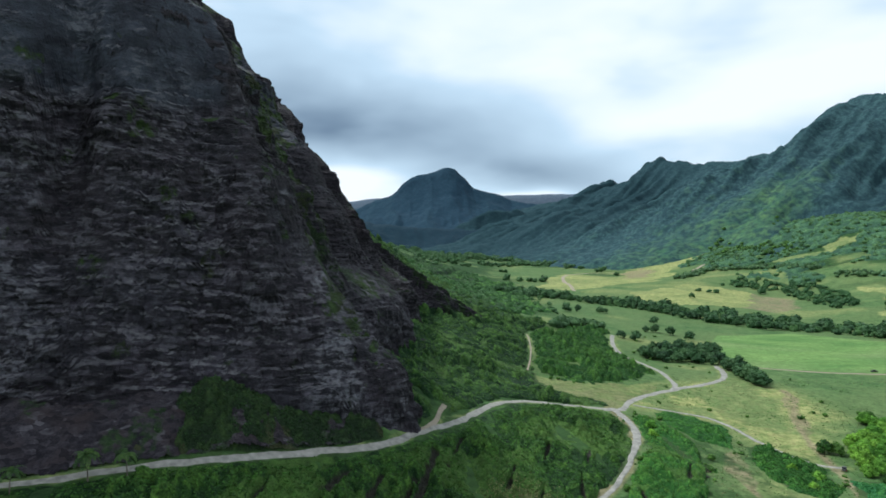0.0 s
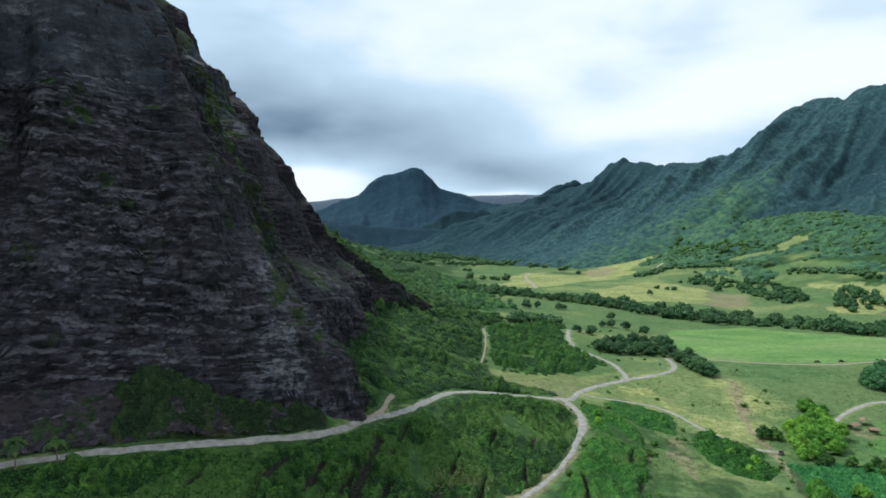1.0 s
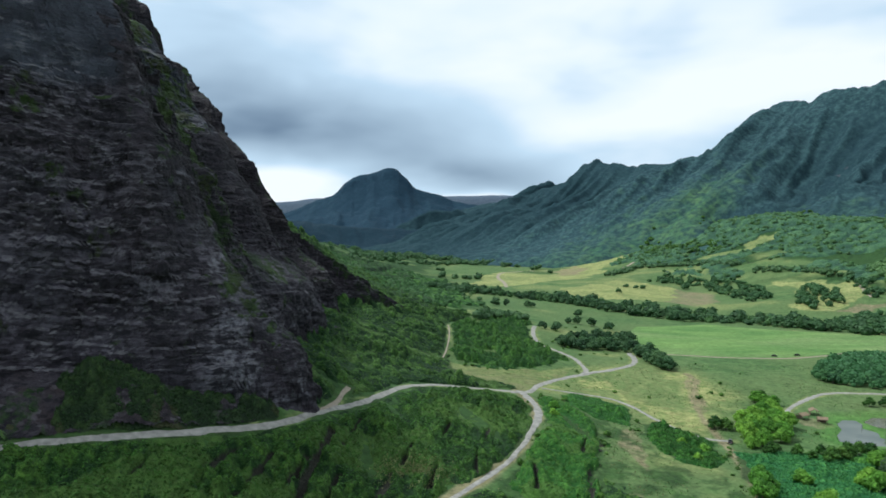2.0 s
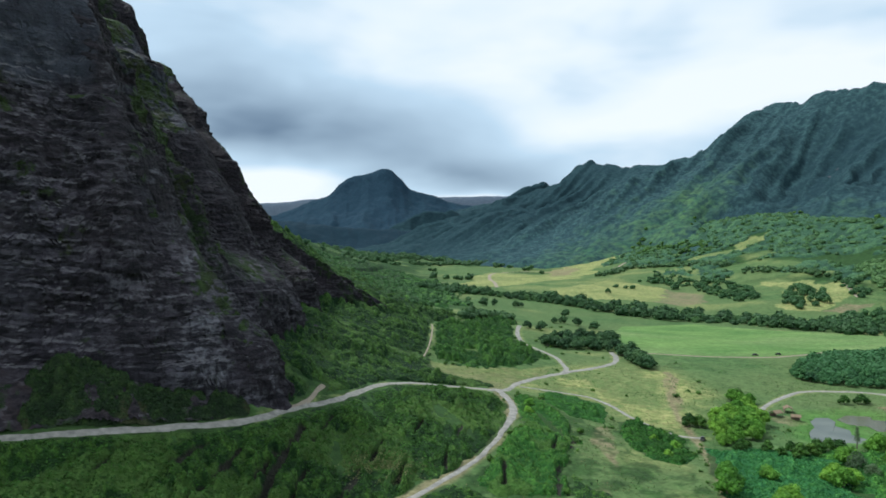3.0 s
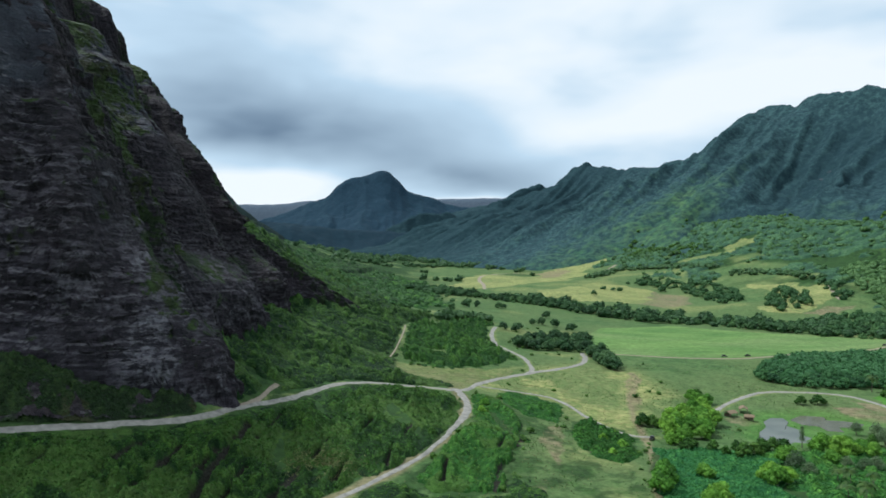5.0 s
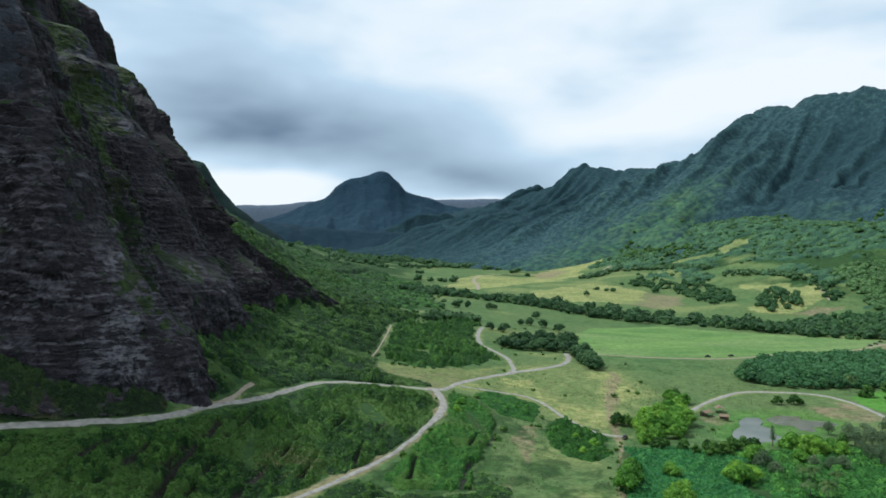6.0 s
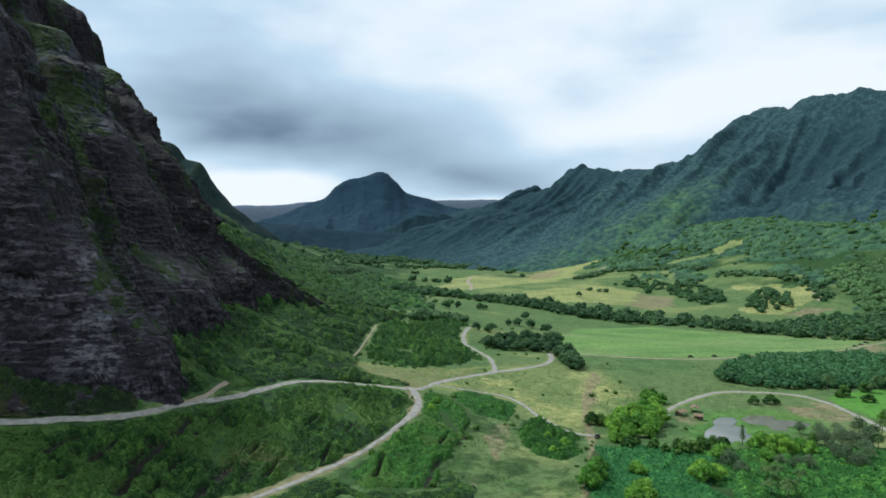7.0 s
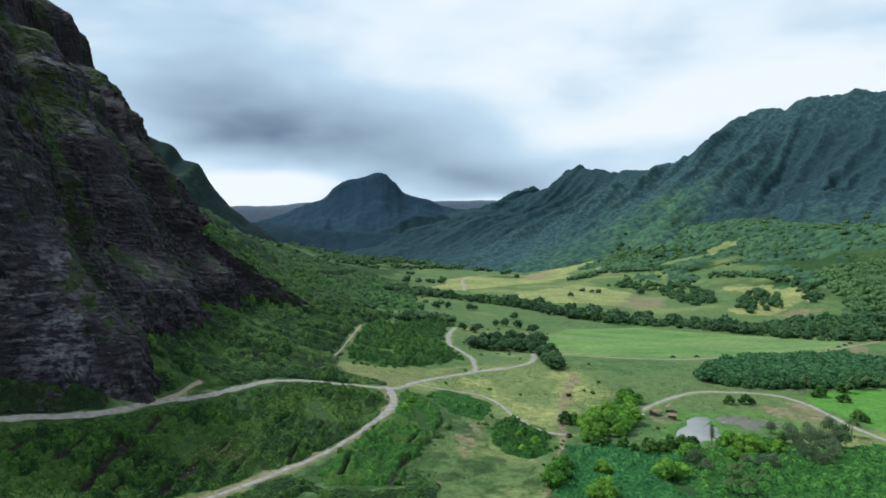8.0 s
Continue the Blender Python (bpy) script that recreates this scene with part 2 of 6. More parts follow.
def spur_height(x, y):
    """Height of the nearest spur, and the metres from its spine."""
    x, y = np.asarray(x, float), np.asarray(y, float)
    best, away = np.full(x.shape, -99.0), np.full(x.shape, 99.0)
    for line, (south, north) in zip(SPURS, SPUR_SIDES):
        for (ax, ay, az), (bx, by, bz) in zip(line, line[1:]):
            dx, dy = bx - ax, by - ay
            t = np.clip(((x - ax) * dx + (y - ay) * dy) / (dx * dx + dy * dy), 0, 1)
            d = np.hypot(x - ax - t * dx, y - ay - t * dy)
            h = az + t * (bz - az) + 1 - d * np.where(dx * (y - ay) > dy * (x - ax), north, south)
            away = np.where(h > best, d, away)
            best = np.maximum(best, h)
    return best + 3.5 * fbm(x, y, 11, 4, 39), away


def cliff_faces(x, y):
    """Heights of the front's and of the flank's own surface."""
    x, y = np.asarray(x, float), np.asarray(y, float)
    along = 0.93 * x + 0.37 * y
    # the front, with fissures and buttresses
    inward = -0.37 * (x + 98) + 0.93 * (y - 240)
    inward = inward + curve(FRONT_RELIEF, along) * smooth(-5, 40, inward) - 4.5 * smooth(55, 75, along) * smooth(20, 0, inward)
    level = 50 + 2.5 * inward
    rugged = 4.0 * fbm(along, level * 0.4, 45, 3, 31) + 2.2 * ridged(along, level * 0.2, 32, 1, 38)
    groove = ridged(along + 2.5 * vnoise(level / 14, along / 20, 42), level * 0.10, 11, 2, 43)
    rugged = rugged + 1.1 * groove
    chimney = -5 * np.exp(-((along + 38 + 5 * vnoise(level / 30, 0 * x, 40) - 0.06 * (level - 150)) / 10.0) ** 2) * smooth(85, 130, level)
    depth = inward + chimney + rugged * smooth(-6, 14, inward)
    front = np.where(depth < 0, 50 + 10.0 * depth, curve(FRONT_RISE, depth))
    # the flank, with ribs and gullies running down it
    foot = curve(FLANK_FOOT, y + 0.6 * np.clip(x + 30, -160, 20) + 6 * fbm(x, y, 50, 3, 33))
    rib = 7.5 * ridged(y + 0.65 * x + 6 * fbm(x, y, 30, 2, 34), x * 0.15, 52, 2, 35) + 2.0 * fbm(x * 0.4, y + 0.5 * x, 14, 2, 36)
    for path, depth in FLANK_GULLIES:
        rib = rib - depth * np.exp(-((y - curve(path, x)) / 9.0) ** 2)
    d = foot - x + rib * smooth(-4, 25, foot - x)
    nose = smooth(338, 318, y)
    flank = 60 + (curve(FLANK_RISE, d) * (1 - nose) + curve(NOSE_RISE, d) * nose - 60) * curve(FLANK_SCALE, y)
    return front, flank


def cliff_height(x, y):
    front, flank = cliff_faces(x, y)
    k = 7.0
    low, gap = np.minimum(front, flank), np.abs(front - flank)
    z = low - k * np.clip(1 - gap / (4 * k), 0, 1) ** 2
    z = z + 5.0 * fbm(x, y, 34, 4, 37) * smooth(40, 80, z) + 2.2 * ridged(x, y, 13, 2, 41) * smooth(70, 130, z) * smooth(front, front + 40, flank + 40)
    return np.maximum(z, spur_height(x, y)[0])


# the long ridge on the far side of the valley: plan of its crest, and the crest's height along it
RIDGE_PLAN = [(2150, 700), (1800, 1450), (1577, 1923), (1491, 2080), (1430, 2340), (1319, 2450), (982, 3011), (779, 3212), (600, 3420), (430, 3700), (350, 3900)]
RIDGE_CREST = [(0, 560), (828, 590), (1295, 601), (1380, 626), (1439, 618), (1511, 632), (1564, 628), (1612, 611), (1740, 637), (1846, 612), (1950, 526), (2024, 466),
               (2102, 456), (2211, 461), (2298, 468), (2405, 465), (2480, 490), (2520, 494), (2575, 506), (2600, 526), (2618, 514), (2660, 502), (2690, 470), (2726, 428), (2804, 414), (2828, 384), (2840, 424), (2858, 438), (2876, 396), (2892, 436), (2912, 380),
               (2991, 368), (3206, 352), (3455, 330), (3710, 300)]
RIDGE_FALL = [(-500, -0.1), (-300, 0.25), (-120, 0.72), (-30, 0.96), (0, 1.0), (60, 0.90), (200, 0.66), (400, 0.42), (670, 0.21), (800, 0.12), (1000, 0.0), (1200, -0.2)]

PEAK_CREST = [(-1400, 200), (-860, 282), (-711, 330), (-603, 362), (-492, 414), (-344, 469), (-233, 568), (-158, 600), (-83, 612), (-27, 636), (22, 648), (67, 641), (124, 597), (220, 503),
              (373, 467), (469, 428), (642, 405), (797, 407), (992, 393), (1500, 380)]


# ---- plan of the valley: roads, fields, thickets ----
MAIN_ROAD = [(-230, 150), (-170, 175), (-129, 194), (-110, 203), (-88, 214), (-65, 229), (-39, 249), (-23, 262), (-10, 279), (4, 301), (21, 335), (34, 354), (55, 365), (78, 368), (96, 370)]
EAST_ROAD = [(88, 368), (96, 370), (115, 404), (132, 425), (157, 444), (180, 457), (201, 478), (213, 505), (219, 533)]
NORTH_ROAD = [(152, 441), (158, 452), (160, 480), (155, 519), (149, 553), (151, 587), (163, 640)]
LOWER_ROAD = [(95, 374), (97, 362), (98, 348), (96, 328), (89, 309), (79, 286), (66, 264), (54, 249), (43, 236), (29, 222), (5, 200), (-30, 160)]
BANK_PATH = [(112, 392), (130, 391), (152, 386), (161, 373), (166, 350), (171, 335), (177, 321), (186, 316), (192, 315)]
CAR_TRACK = [(228, 447), (226, 426), (206, 391), (193, 347), (186, 316), (178, 286), (164, 245), (154, 220), (140, 180)]
POND_ROAD = [(240, 352), (252, 366), (266, 378), (284, 391), (302, 399), (328, 397), (348, 387), (354, 365), (351, 336), (348, 306), (350, 270)]
FIELD_TRACK = [(232, 535), (260, 522), (302, 506), (335, 504), (385, 523), (415, 541), (474, 550), (545, 583), (600, 610)]
SPUR_TRACK = [(-12, 278), (-7, 285), (-3, 297), (-1, 310), (1, 320)]
HILL_TRAIL = [(57, 449), (64, 484), (69, 531), (71, 562)]
FAR_TRACK = [(234, 1186), (248, 1300), (253, 1381), (290, 1565), (350, 1637), (430, 1660)]
KNOLL_TRACK = [(740, 962), (703, 899), (686, 862)]
SLOPE_TRACK = [(711, 1834), (663, 1664), (620, 1581), (560, 1500)]
ROADS = [("gravel road below the cliff", MAIN_ROAD, 4.0), ("gravel road across the meadow", EAST_ROAD, 5.0), ("gravel road towards the head of the valley", NORTH_ROAD, 4.6),
         ("gravel road down the near bank", LOWER_ROAD, 2.6), ("narrow gravel path over the bank", BANK_PATH, 3.0), ("gravel road round the pond", POND_ROAD, 3.8),
         ("pale dirt track along the green field", FIELD_TRACK, 3.2), ("steep bare dirt track at the cliff's toe", SPUR_TRACK, 3.0),
         ("narrow reddish dirt trail up the hillside", HILL_TRAIL, 1.5), ("pale dirt track in the dry pasture", FAR_TRACK, 9.0),
         ("pale dirt track over a grassy knoll", KNOLL_TRACK, 6.0), ("winding pale dirt track on the slope", SLOPE_TRACK, 9.0)]

FIELD = [(229, 535), (256, 640), (298, 723), (399, 761), (466, 696), (527, 655), (561, 613), (543, 583), (470, 556), (410, 540), (370, 520), (336, 508), (300, 511), (260, 527)]
GROVE = [(312, 436), (318, 418), (340, 407), (373, 404), (440, 402), (520, 420), (520, 480), (478, 512), (457, 520), (401, 505), (350, 470)]
POND_WEST = [(246, 312), (252, 322), (261, 331), (266, 342), (275, 350), (281, 349), (279, 340), (273, 333), (275, 324), (270, 316), (272, 307), (265, 300), (258, 303), (252, 299), (247, 304)]
POND_EAST = [(284, 345), (296, 354), (307, 350), (303, 343), (312, 340), (318, 333), (310, 326), (300, 328), (296, 318), (289, 321), (291, 330), (284, 334)]
LAWN = [(361, 384), (400, 399), (470, 396), (470, 300), (356, 300), (358, 340)]
VINES = [(184, 297), (205, 296), (224, 290), (230, 278), (224, 262), (212, 222), (207, 195), (140, 190), (158, 226), (168, 258)]
UNDERGROWTH = [(226, 287), (262, 282), (300, 286), (345, 282), (345, 200), (207, 195), (212, 222), (224, 262), (230, 278)]
HILLSIDE = [(-200, 120), (-170, 173), (-129, 194), (-110, 203), (-88, 214), (-65, 229), (-39, 249), (-23, 262), (-10, 279), (4, 301), (21, 335), (34, 354), (55, 364), (86, 366), (95, 340), (90, 314),
            (78, 288), (65, 267), (52, 252), (40, 239), (26, 225), (2, 203), (-40, 150), (-80, 110)]
TALUS = [(-101, 208), (-88, 214), (-65, 229), (-40, 248), (-26, 261), (-19, 269), (-28, 274), (-55, 266), (-78, 262), (-92, 250), (-100, 232)]
FLANK = [(-26, 290), (-9, 284), (4, 304), (18, 335), (32, 356), (54, 367), (80, 371), (93, 377), (94, 386), (82, 397), (68, 406), (60, 425), (60, 446), (63, 482), (68, 530), (70, 566), (90, 610), (106, 665), (60, 690),
         (40, 760), (20, 900), (-20, 1100), (-120, 1100), (-110, 700), (-60, 560), (-60, 330)]
BUSH_PATCH = [(71, 555), (95, 602), (125, 650), (158, 700), (162, 655), (146, 563), (148, 490), (146, 470), (126, 452), (93, 438), (76, 444), (62, 452), (67, 500)]
BANK_MOUND = [(118, 382), (132, 388), (148, 384), (160, 368), (156, 355), (145, 334), (129, 341), (122, 356)]
BANK_THICKET = [(156, 337), (167, 342), (176, 326), (181, 312), (176, 296), (166, 276), (158, 272), (147, 282), (144, 301), (149, 322)]
STRIP = [(101, 357), (116, 369), (122, 353), (126, 325), (120, 296), (107, 267), (98, 239), (72, 234), (66, 250), (74, 268), (86, 292), (95, 310), (100, 325), (102, 345)]
LOW_BANK = [(-20, 150), (4, 196), (30, 219), (56, 247), (85, 280), (104, 330), (126, 350), (140, 325), (143, 285), (163, 262), (150, 215), (140, 150)]
NEAR_BANK = [(-20, 150), (4, 196), (30, 219), (56, 247), (70, 232), (98, 237), (107, 262), (116, 240), (122, 150)]
SHADY_MEADOW = [(60, 392), (96, 376), (140, 440), (150, 455), (95, 440), (60, 440), (45, 410)]
DRY_MEADOW = [(110, 394), (160, 446), (205, 470), (230, 440), (225, 400), (202, 350), (180, 330), (170, 352), (160, 380), (130, 396)]
PASTURES = [[(387, 1500), (562, 1845), (700, 1916), (766, 1858), (693, 1742), (581, 1631), (440, 1354), (330, 1300), (210, 1180), (180, 1280), (280, 1640)],
            [(716, 1458), (797, 1431), (879, 1460), (919, 1457), (882, 1416), (792, 1369), (719, 1406)],
            [(691, 969), (737, 968), (692, 874), (651, 862), (650, 901)],
            [(300, 1000), (437, 983), (552, 1175), (480, 1300), (330, 1150)],
            [(560, 870), (640, 940), (690, 1100), (720, 1010), (640, 850), (604, 820)]]
BARE_SOIL = [[(437, 983), (500, 1080), (552, 1175), (567, 1083), (543, 986), (477, 935)], [(418, 1584), (526, 1736), (475, 1500), (399, 1427)], [(604, 820), (650, 848), (683, 836), (632, 808)],
             [(320, 362), (338, 359), (337, 328), (326, 330), (320, 342)], [(342, 377), (353, 366), (346, 327), (337, 332), (340, 356)], [(205, 370), (226, 425), (230, 440), (215, 425), (196, 360)], [(470, 515), (490, 545), (560, 590), (540, 560), (500, 515)],
             [(128, 300), (140, 330), (147, 330), (140, 300), (128, 268)], [(99, 232), (118, 252), (124, 250), (104, 226)], [(243, 345), (258, 352), (262, 338), (248, 330)]]


def inside(poly, x, y):
    """1 inside the polygon, 0 outside."""
    x, y = np.asarray(x, float), np.asarray(y, float)
    hit = np.zeros(x.shape, bool)
    for (ax, ay), (bx, by) in zip(poly, poly[1:] + poly[:1]):
        if ay == by:
            continue
        hit ^= ((ay > y) != (by > y)) & (x < (bx - ax) * (y - ay) / (by - ay) + ax)
    return hit.astype(float)


def line_distance(line, x, y):
    x, y = np.asarray(x, float), np.asarray(y, float)
    best = np.full(x.shape, 1e9)
    for (ax, ay), (bx, by) in zip(line, line[1:]):
        dx, dy = bx - ax, by - ay
        t = np.clip(((x - ax) * dx + (y - ay) * dy) / (dx * dx + dy * dy), 0, 1)
        best = np.minimum(best, (x - ax - t * dx) ** 2 + (y - ay - t * dy) ** 2)
    return np.sqrt(best)


def road_distance(x, y):
    """Metres from the edge of the nearest road."""
    best = np.full(np.shape(x), 1e9)
    for _, line, width in ROADS[:9]:
        best = np.minimum(best, line_distance(line, x, y) - width / 2)
    return best


def edge(poly, x, y):
    """Signed metres to the polygon's edge, positive inside."""
    return line_distance(poly + poly[:1], x, y) * (2 * inside(poly, x, y) - 1)


def surface(x, y):
    """Ground with its pond beds."""
    x, y = np.asarray(x, float), np.asarray(y, float)
    z = ground_height(x, y)
    near = (np.abs(x - 280) < 60) & (np.abs(y - 322) < 60)
    if near.any():
        d = np.maximum(edge(POND_WEST, x[near], y[near]), edge(POND_EAST, x[near], y[near]))
        z[near] = z[near] * (1 - smooth(-12, -4, d)) + 1.2 * smooth(-12, -4, d) - 1.3 * smooth(-3.0, 2.0, d)
    return z


# ---- materials ----
def material(name, roughness=0.9, specular=0.2):
    m = bpy.data.materials.new(name)
    m.use_nodes = True
    b = m.node_tree.nodes["Principled BSDF"]
    b.inputs["Roughness"].default_value = roughness
    b.inputs["Specular IOR Level"].default_value = specular
    return m, m.node_tree, b


class Nodes:
    """Short forms for building node trees."""

    def __init__(self, tree):
        self.t, self.n, self.l = tree, tree.nodes, tree.links
        self.pos = self.n.new("ShaderNodeNewGeometry").outputs["Position"]

    def put(self, v, socket):
        if isinstance(v, (int, float)):
            socket.default_value = v
        elif isinstance(v, tuple):
            socket.default_value = (*v, 1) if len(v) == 3 and len(socket.default_value) == 4 else v
        else:
            self.l.new(v, socket)

    def noise(self, size, detail=4, stretch=(1, 1, 1), rough=0.55, distort=0.0, vector=None):
        mp = self.n.new("ShaderNodeMapping")
        mp.inputs["Scale"].default_value = tuple(s / size for s in stretch)
        self.l.new(vector or self.pos, mp.inputs["Vector"])
        t = self.n.new("ShaderNodeTexNoise")
        t.inputs["Scale"].default_value, t.inputs["Detail"].default_value = 1.0, detail
        t.inputs["Roughness"].default_value, t.inputs["Distortion"].default_value = rough, distort
        self.l.new(mp.outputs[0], t.inputs["Vector"])
        return t.outputs["Fac"]

    def cell(self, size, stretch=(1, 1, 1)):
        mp = self.n.new("ShaderNodeMapping")
        mp.inputs["Scale"].default_value = tuple(s / size for s in stretch)
        self.l.new(self.pos, mp.inputs["Vector"])
        t = self.n.new("ShaderNodeTexVoronoi")
        t.inputs["Scale"].default_value = 1.0
        self.l.new(mp.outputs[0], t.inputs["Vector"])
        return t.outputs["Distance"]

    def chunks(self, size, stretch=(1, 1, 1)):
        """A random tone for each broken block of a bed."""
        mp = self.n.new("ShaderNodeMapping")
        mp.inputs["Scale"].default_value = tuple(s / size for s in stretch)
        self.l.new(self.pos, mp.inputs["Vector"])
        t = self.n.new("ShaderNodeTexVoronoi")
        t.inputs["Scale"].default_value, t.inputs["Randomness"].default_value = 1.0, 0.9
        self.l.new(mp.outputs[0], t.inputs["Vector"])
        s = self.n.new("ShaderNodeSeparateColor")
        self.l.new(t.outputs["Color"], s.inputs[0])
        return s.outputs[0]

    def span(self, v, lo, hi, a=0.0, b=1.0):
        r = self.n.new("ShaderNodeMapRange")
        r.clamp = True
        for s, k in zip((lo, hi, a, b), range(1, 5)):
            r.inputs[k].default_value = s
        self.put(v, r.inputs[0])
        return r.outputs[0]

    def mix(self, f, a, b):
        m = self.n.new("ShaderNodeMix")
        m.data_type = "RGBA"
        self.put(f, m.inputs[0]), self.put(a, m.inputs[6]), self.put(b, m.inputs[7])
        return m.outputs[2]

    def calc(self, op, a, b=0.0):
        m = self.n.new("ShaderNodeMath")
        m.operation = op
        self.put(a, m.inputs[0]), self.put(b, m.inputs[1])
        return m.outputs[0]

    def attribute(self, name):
        a = self.n.new("ShaderNodeAttribute")
        a.attribute_name = name
        s = self.n.new("ShaderNodeSeparateColor")
        self.l.new(a.outputs["Color"], s.inputs[0])
        return s.outputs

    def bump(self, height, distance, strength, bsdf):
        b = self.n.new("ShaderNodeBump")
        b.inputs["Distance"].default_value, b.inputs["Strength"].default_value = distance, strength
        self.l.new(height, b.inputs["Height"])
        self.l.new(b.outputs[0], bsdf.inputs["Normal"])


def ground_material():
    m, t, b = material("valley_grass", 0.95, 0.1)
    k = Nodes(t)
    fine, mid, big = k.noise(1.4, 5), k.noise(14, 5), k.noise(90, 3)
    grass = k.mix(k.span(mid, 0.35, 0.65), (0.048, 0.096, 0.033), (0.084, 0.140, 0.050))
    grass = k.mix(k.span(big, 0.4, 0.65), grass, (0.090, 0.134, 0.050))
    a, c = k.attribute("cover"), k.attribute("cover_more")
    dry = k.mix(k.span(k.noise(5, 6), 0.35, 0.65), (0.135, 0.180, 0.056), (0.300, 0.290, 0.120))
    col = k.mix(a[0], grass, dry)
    field = k.mix(k.span(k.noise(26, 4, (0.35, 1, 1)), 0.35, 0.65), (0.076, 0.154, 0.044), (0.132, 0.218, 0.066))
    field = k.mix(k.span(k.noise(110, 3, (0.5, 1.2, 1)), 0.42, 0.66), field, (0.150, 0.205, 0.082))
    col = k.mix(a[1], col, field)
    soil = k.mix(k.span(k.noise(3, 6), 0.3, 0.7), (0.125, 0.105, 0.060), (0.240, 0.200, 0.125))
    col = k.mix(a[2], col, soil)
    scrub = k.mix(k.span(k.cell(7.0), 0.1, 0.7), (0.044, 0.098, 0.024), (0.012, 0.032, 0.011))
    scrub = k.mix(k.span(k.noise(45, 4), 0.4, 0.65), scrub, (0.026, 0.060, 0.018))
    col = k.mix(c[0], col, scrub)
    col = k.mix(c[1], col, k.mix(k.span(mid, 0.3, 0.7), (0.058, 0.160, 0.024), (0.082, 0.200, 0.036)))
    gain = k.n.new("ShaderNodeHueSaturation")
    k.put(k.span(k.calc('ADD', k.calc('MULTIPLY', fine, 0.5), k.calc('MULTIPLY', k.noise(4.5, 4), 0.5)), 0.3, 0.7, 0.55, 1.45), gain.inputs["Value"])
    k.put(col, gain.inputs["Color"])
    k.put(gain.outputs[0], b.inputs["Base Color"])
    k.bump(k.calc("ADD", k.calc("MULTIPLY", fine, 0.5), k.calc("MULTIPLY", k.cell(2.5), 0.5)), 0.6, 0.6, b)
    return m


def rock_material():
    m, t, b = material("basalt_cliff", 0.88, 0.25)
    k = Nodes(t)
    strata, thin = k.noise(6.0, 6, (0.5, 0.5, 1.5), 0.62), k.noise(1.5, 6, (0.6, 0.6, 1.6), 0.68)
    block, streak, big = k.noise(2.4, 6), k.noise(9, 4, (1, 1, 0.12)), k.noise(40, 4)
    a = k.attribute("cover")
    rock = k.mix(k.span(strata, 0.36, 0.66), (0.021, 0.017, 0.024), (0.074, 0.062, 0.081))
    rock = k.mix(k.span(big, 0.4, 0.68), rock, (0.056, 0.055, 0.074))
    rock = k.mix(k.span(k.noise(16, 5), 0.58, 0.72, 0, 0.7), rock, (0.036, 0.029, 0.032))
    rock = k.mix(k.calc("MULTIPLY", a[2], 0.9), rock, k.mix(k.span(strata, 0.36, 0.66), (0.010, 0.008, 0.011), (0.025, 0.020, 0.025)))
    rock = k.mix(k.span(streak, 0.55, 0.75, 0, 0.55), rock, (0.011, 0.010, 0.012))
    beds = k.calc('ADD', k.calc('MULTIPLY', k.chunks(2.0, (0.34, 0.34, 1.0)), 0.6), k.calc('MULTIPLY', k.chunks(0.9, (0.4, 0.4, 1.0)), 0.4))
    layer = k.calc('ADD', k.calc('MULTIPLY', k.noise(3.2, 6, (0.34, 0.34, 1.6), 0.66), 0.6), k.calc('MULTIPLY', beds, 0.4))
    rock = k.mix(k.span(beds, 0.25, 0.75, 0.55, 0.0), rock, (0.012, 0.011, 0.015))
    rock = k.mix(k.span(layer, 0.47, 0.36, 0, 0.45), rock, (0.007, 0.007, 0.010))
    # paler beds, painted as highlights along the ledges
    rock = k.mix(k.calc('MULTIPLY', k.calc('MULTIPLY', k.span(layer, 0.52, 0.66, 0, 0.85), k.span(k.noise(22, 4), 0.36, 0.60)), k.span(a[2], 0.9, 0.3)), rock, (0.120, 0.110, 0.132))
    # the massive upper flow: a smoother blue-grey slab, pocked with dark hollows
    high = k.n.new("ShaderNodeSeparateXYZ")
    k.l.new(k.pos, high.inputs[0])
    slab = k.calc("MULTIPLY", k.span(k.calc("ADD", high.outputs[2], k.calc("MULTIPLY", k.noise(18, 4), 16)), 172, 180), k.span(a[2], 0.75, 0.45))
    pocks = k.span(k.noise(5.5, 5, (1, 1, 0.6), 0.7), 0.40, 0.30)
    massive = k.mix(k.span(k.noise(11, 6), 0.35, 0.68), (0.026, 0.029, 0.042), (0.062, 0.072, 0.096))
    rock = k.mix(k.calc("MULTIPLY", slab, 0.85), rock, k.mix(pocks, massive, (0.006, 0.006, 0.009)))
    # weathered pale faces, and painted highlights on the ledges
    rock = k.mix(k.calc("MULTIPLY", a[1], k.span(k.calc('ADD', k.calc('MULTIPLY', block, 0.5), k.calc('MULTIPLY', layer, 0.5)), 0.47, 0.62, 0.0, 0.75)), rock, (0.230, 0.228, 0.258))
    rock = k.mix(k.calc('MULTIPLY', k.span(thin, 0.58, 0.72, 0, 0.6), k.span(a[2], 0.8, 0.3, 0.2, 1.0)), rock, (0.105, 0.102, 0.116))
    # upward facets get a paler colour, imitating light from above
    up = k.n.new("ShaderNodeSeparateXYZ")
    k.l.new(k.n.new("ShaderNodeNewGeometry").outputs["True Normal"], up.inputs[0])
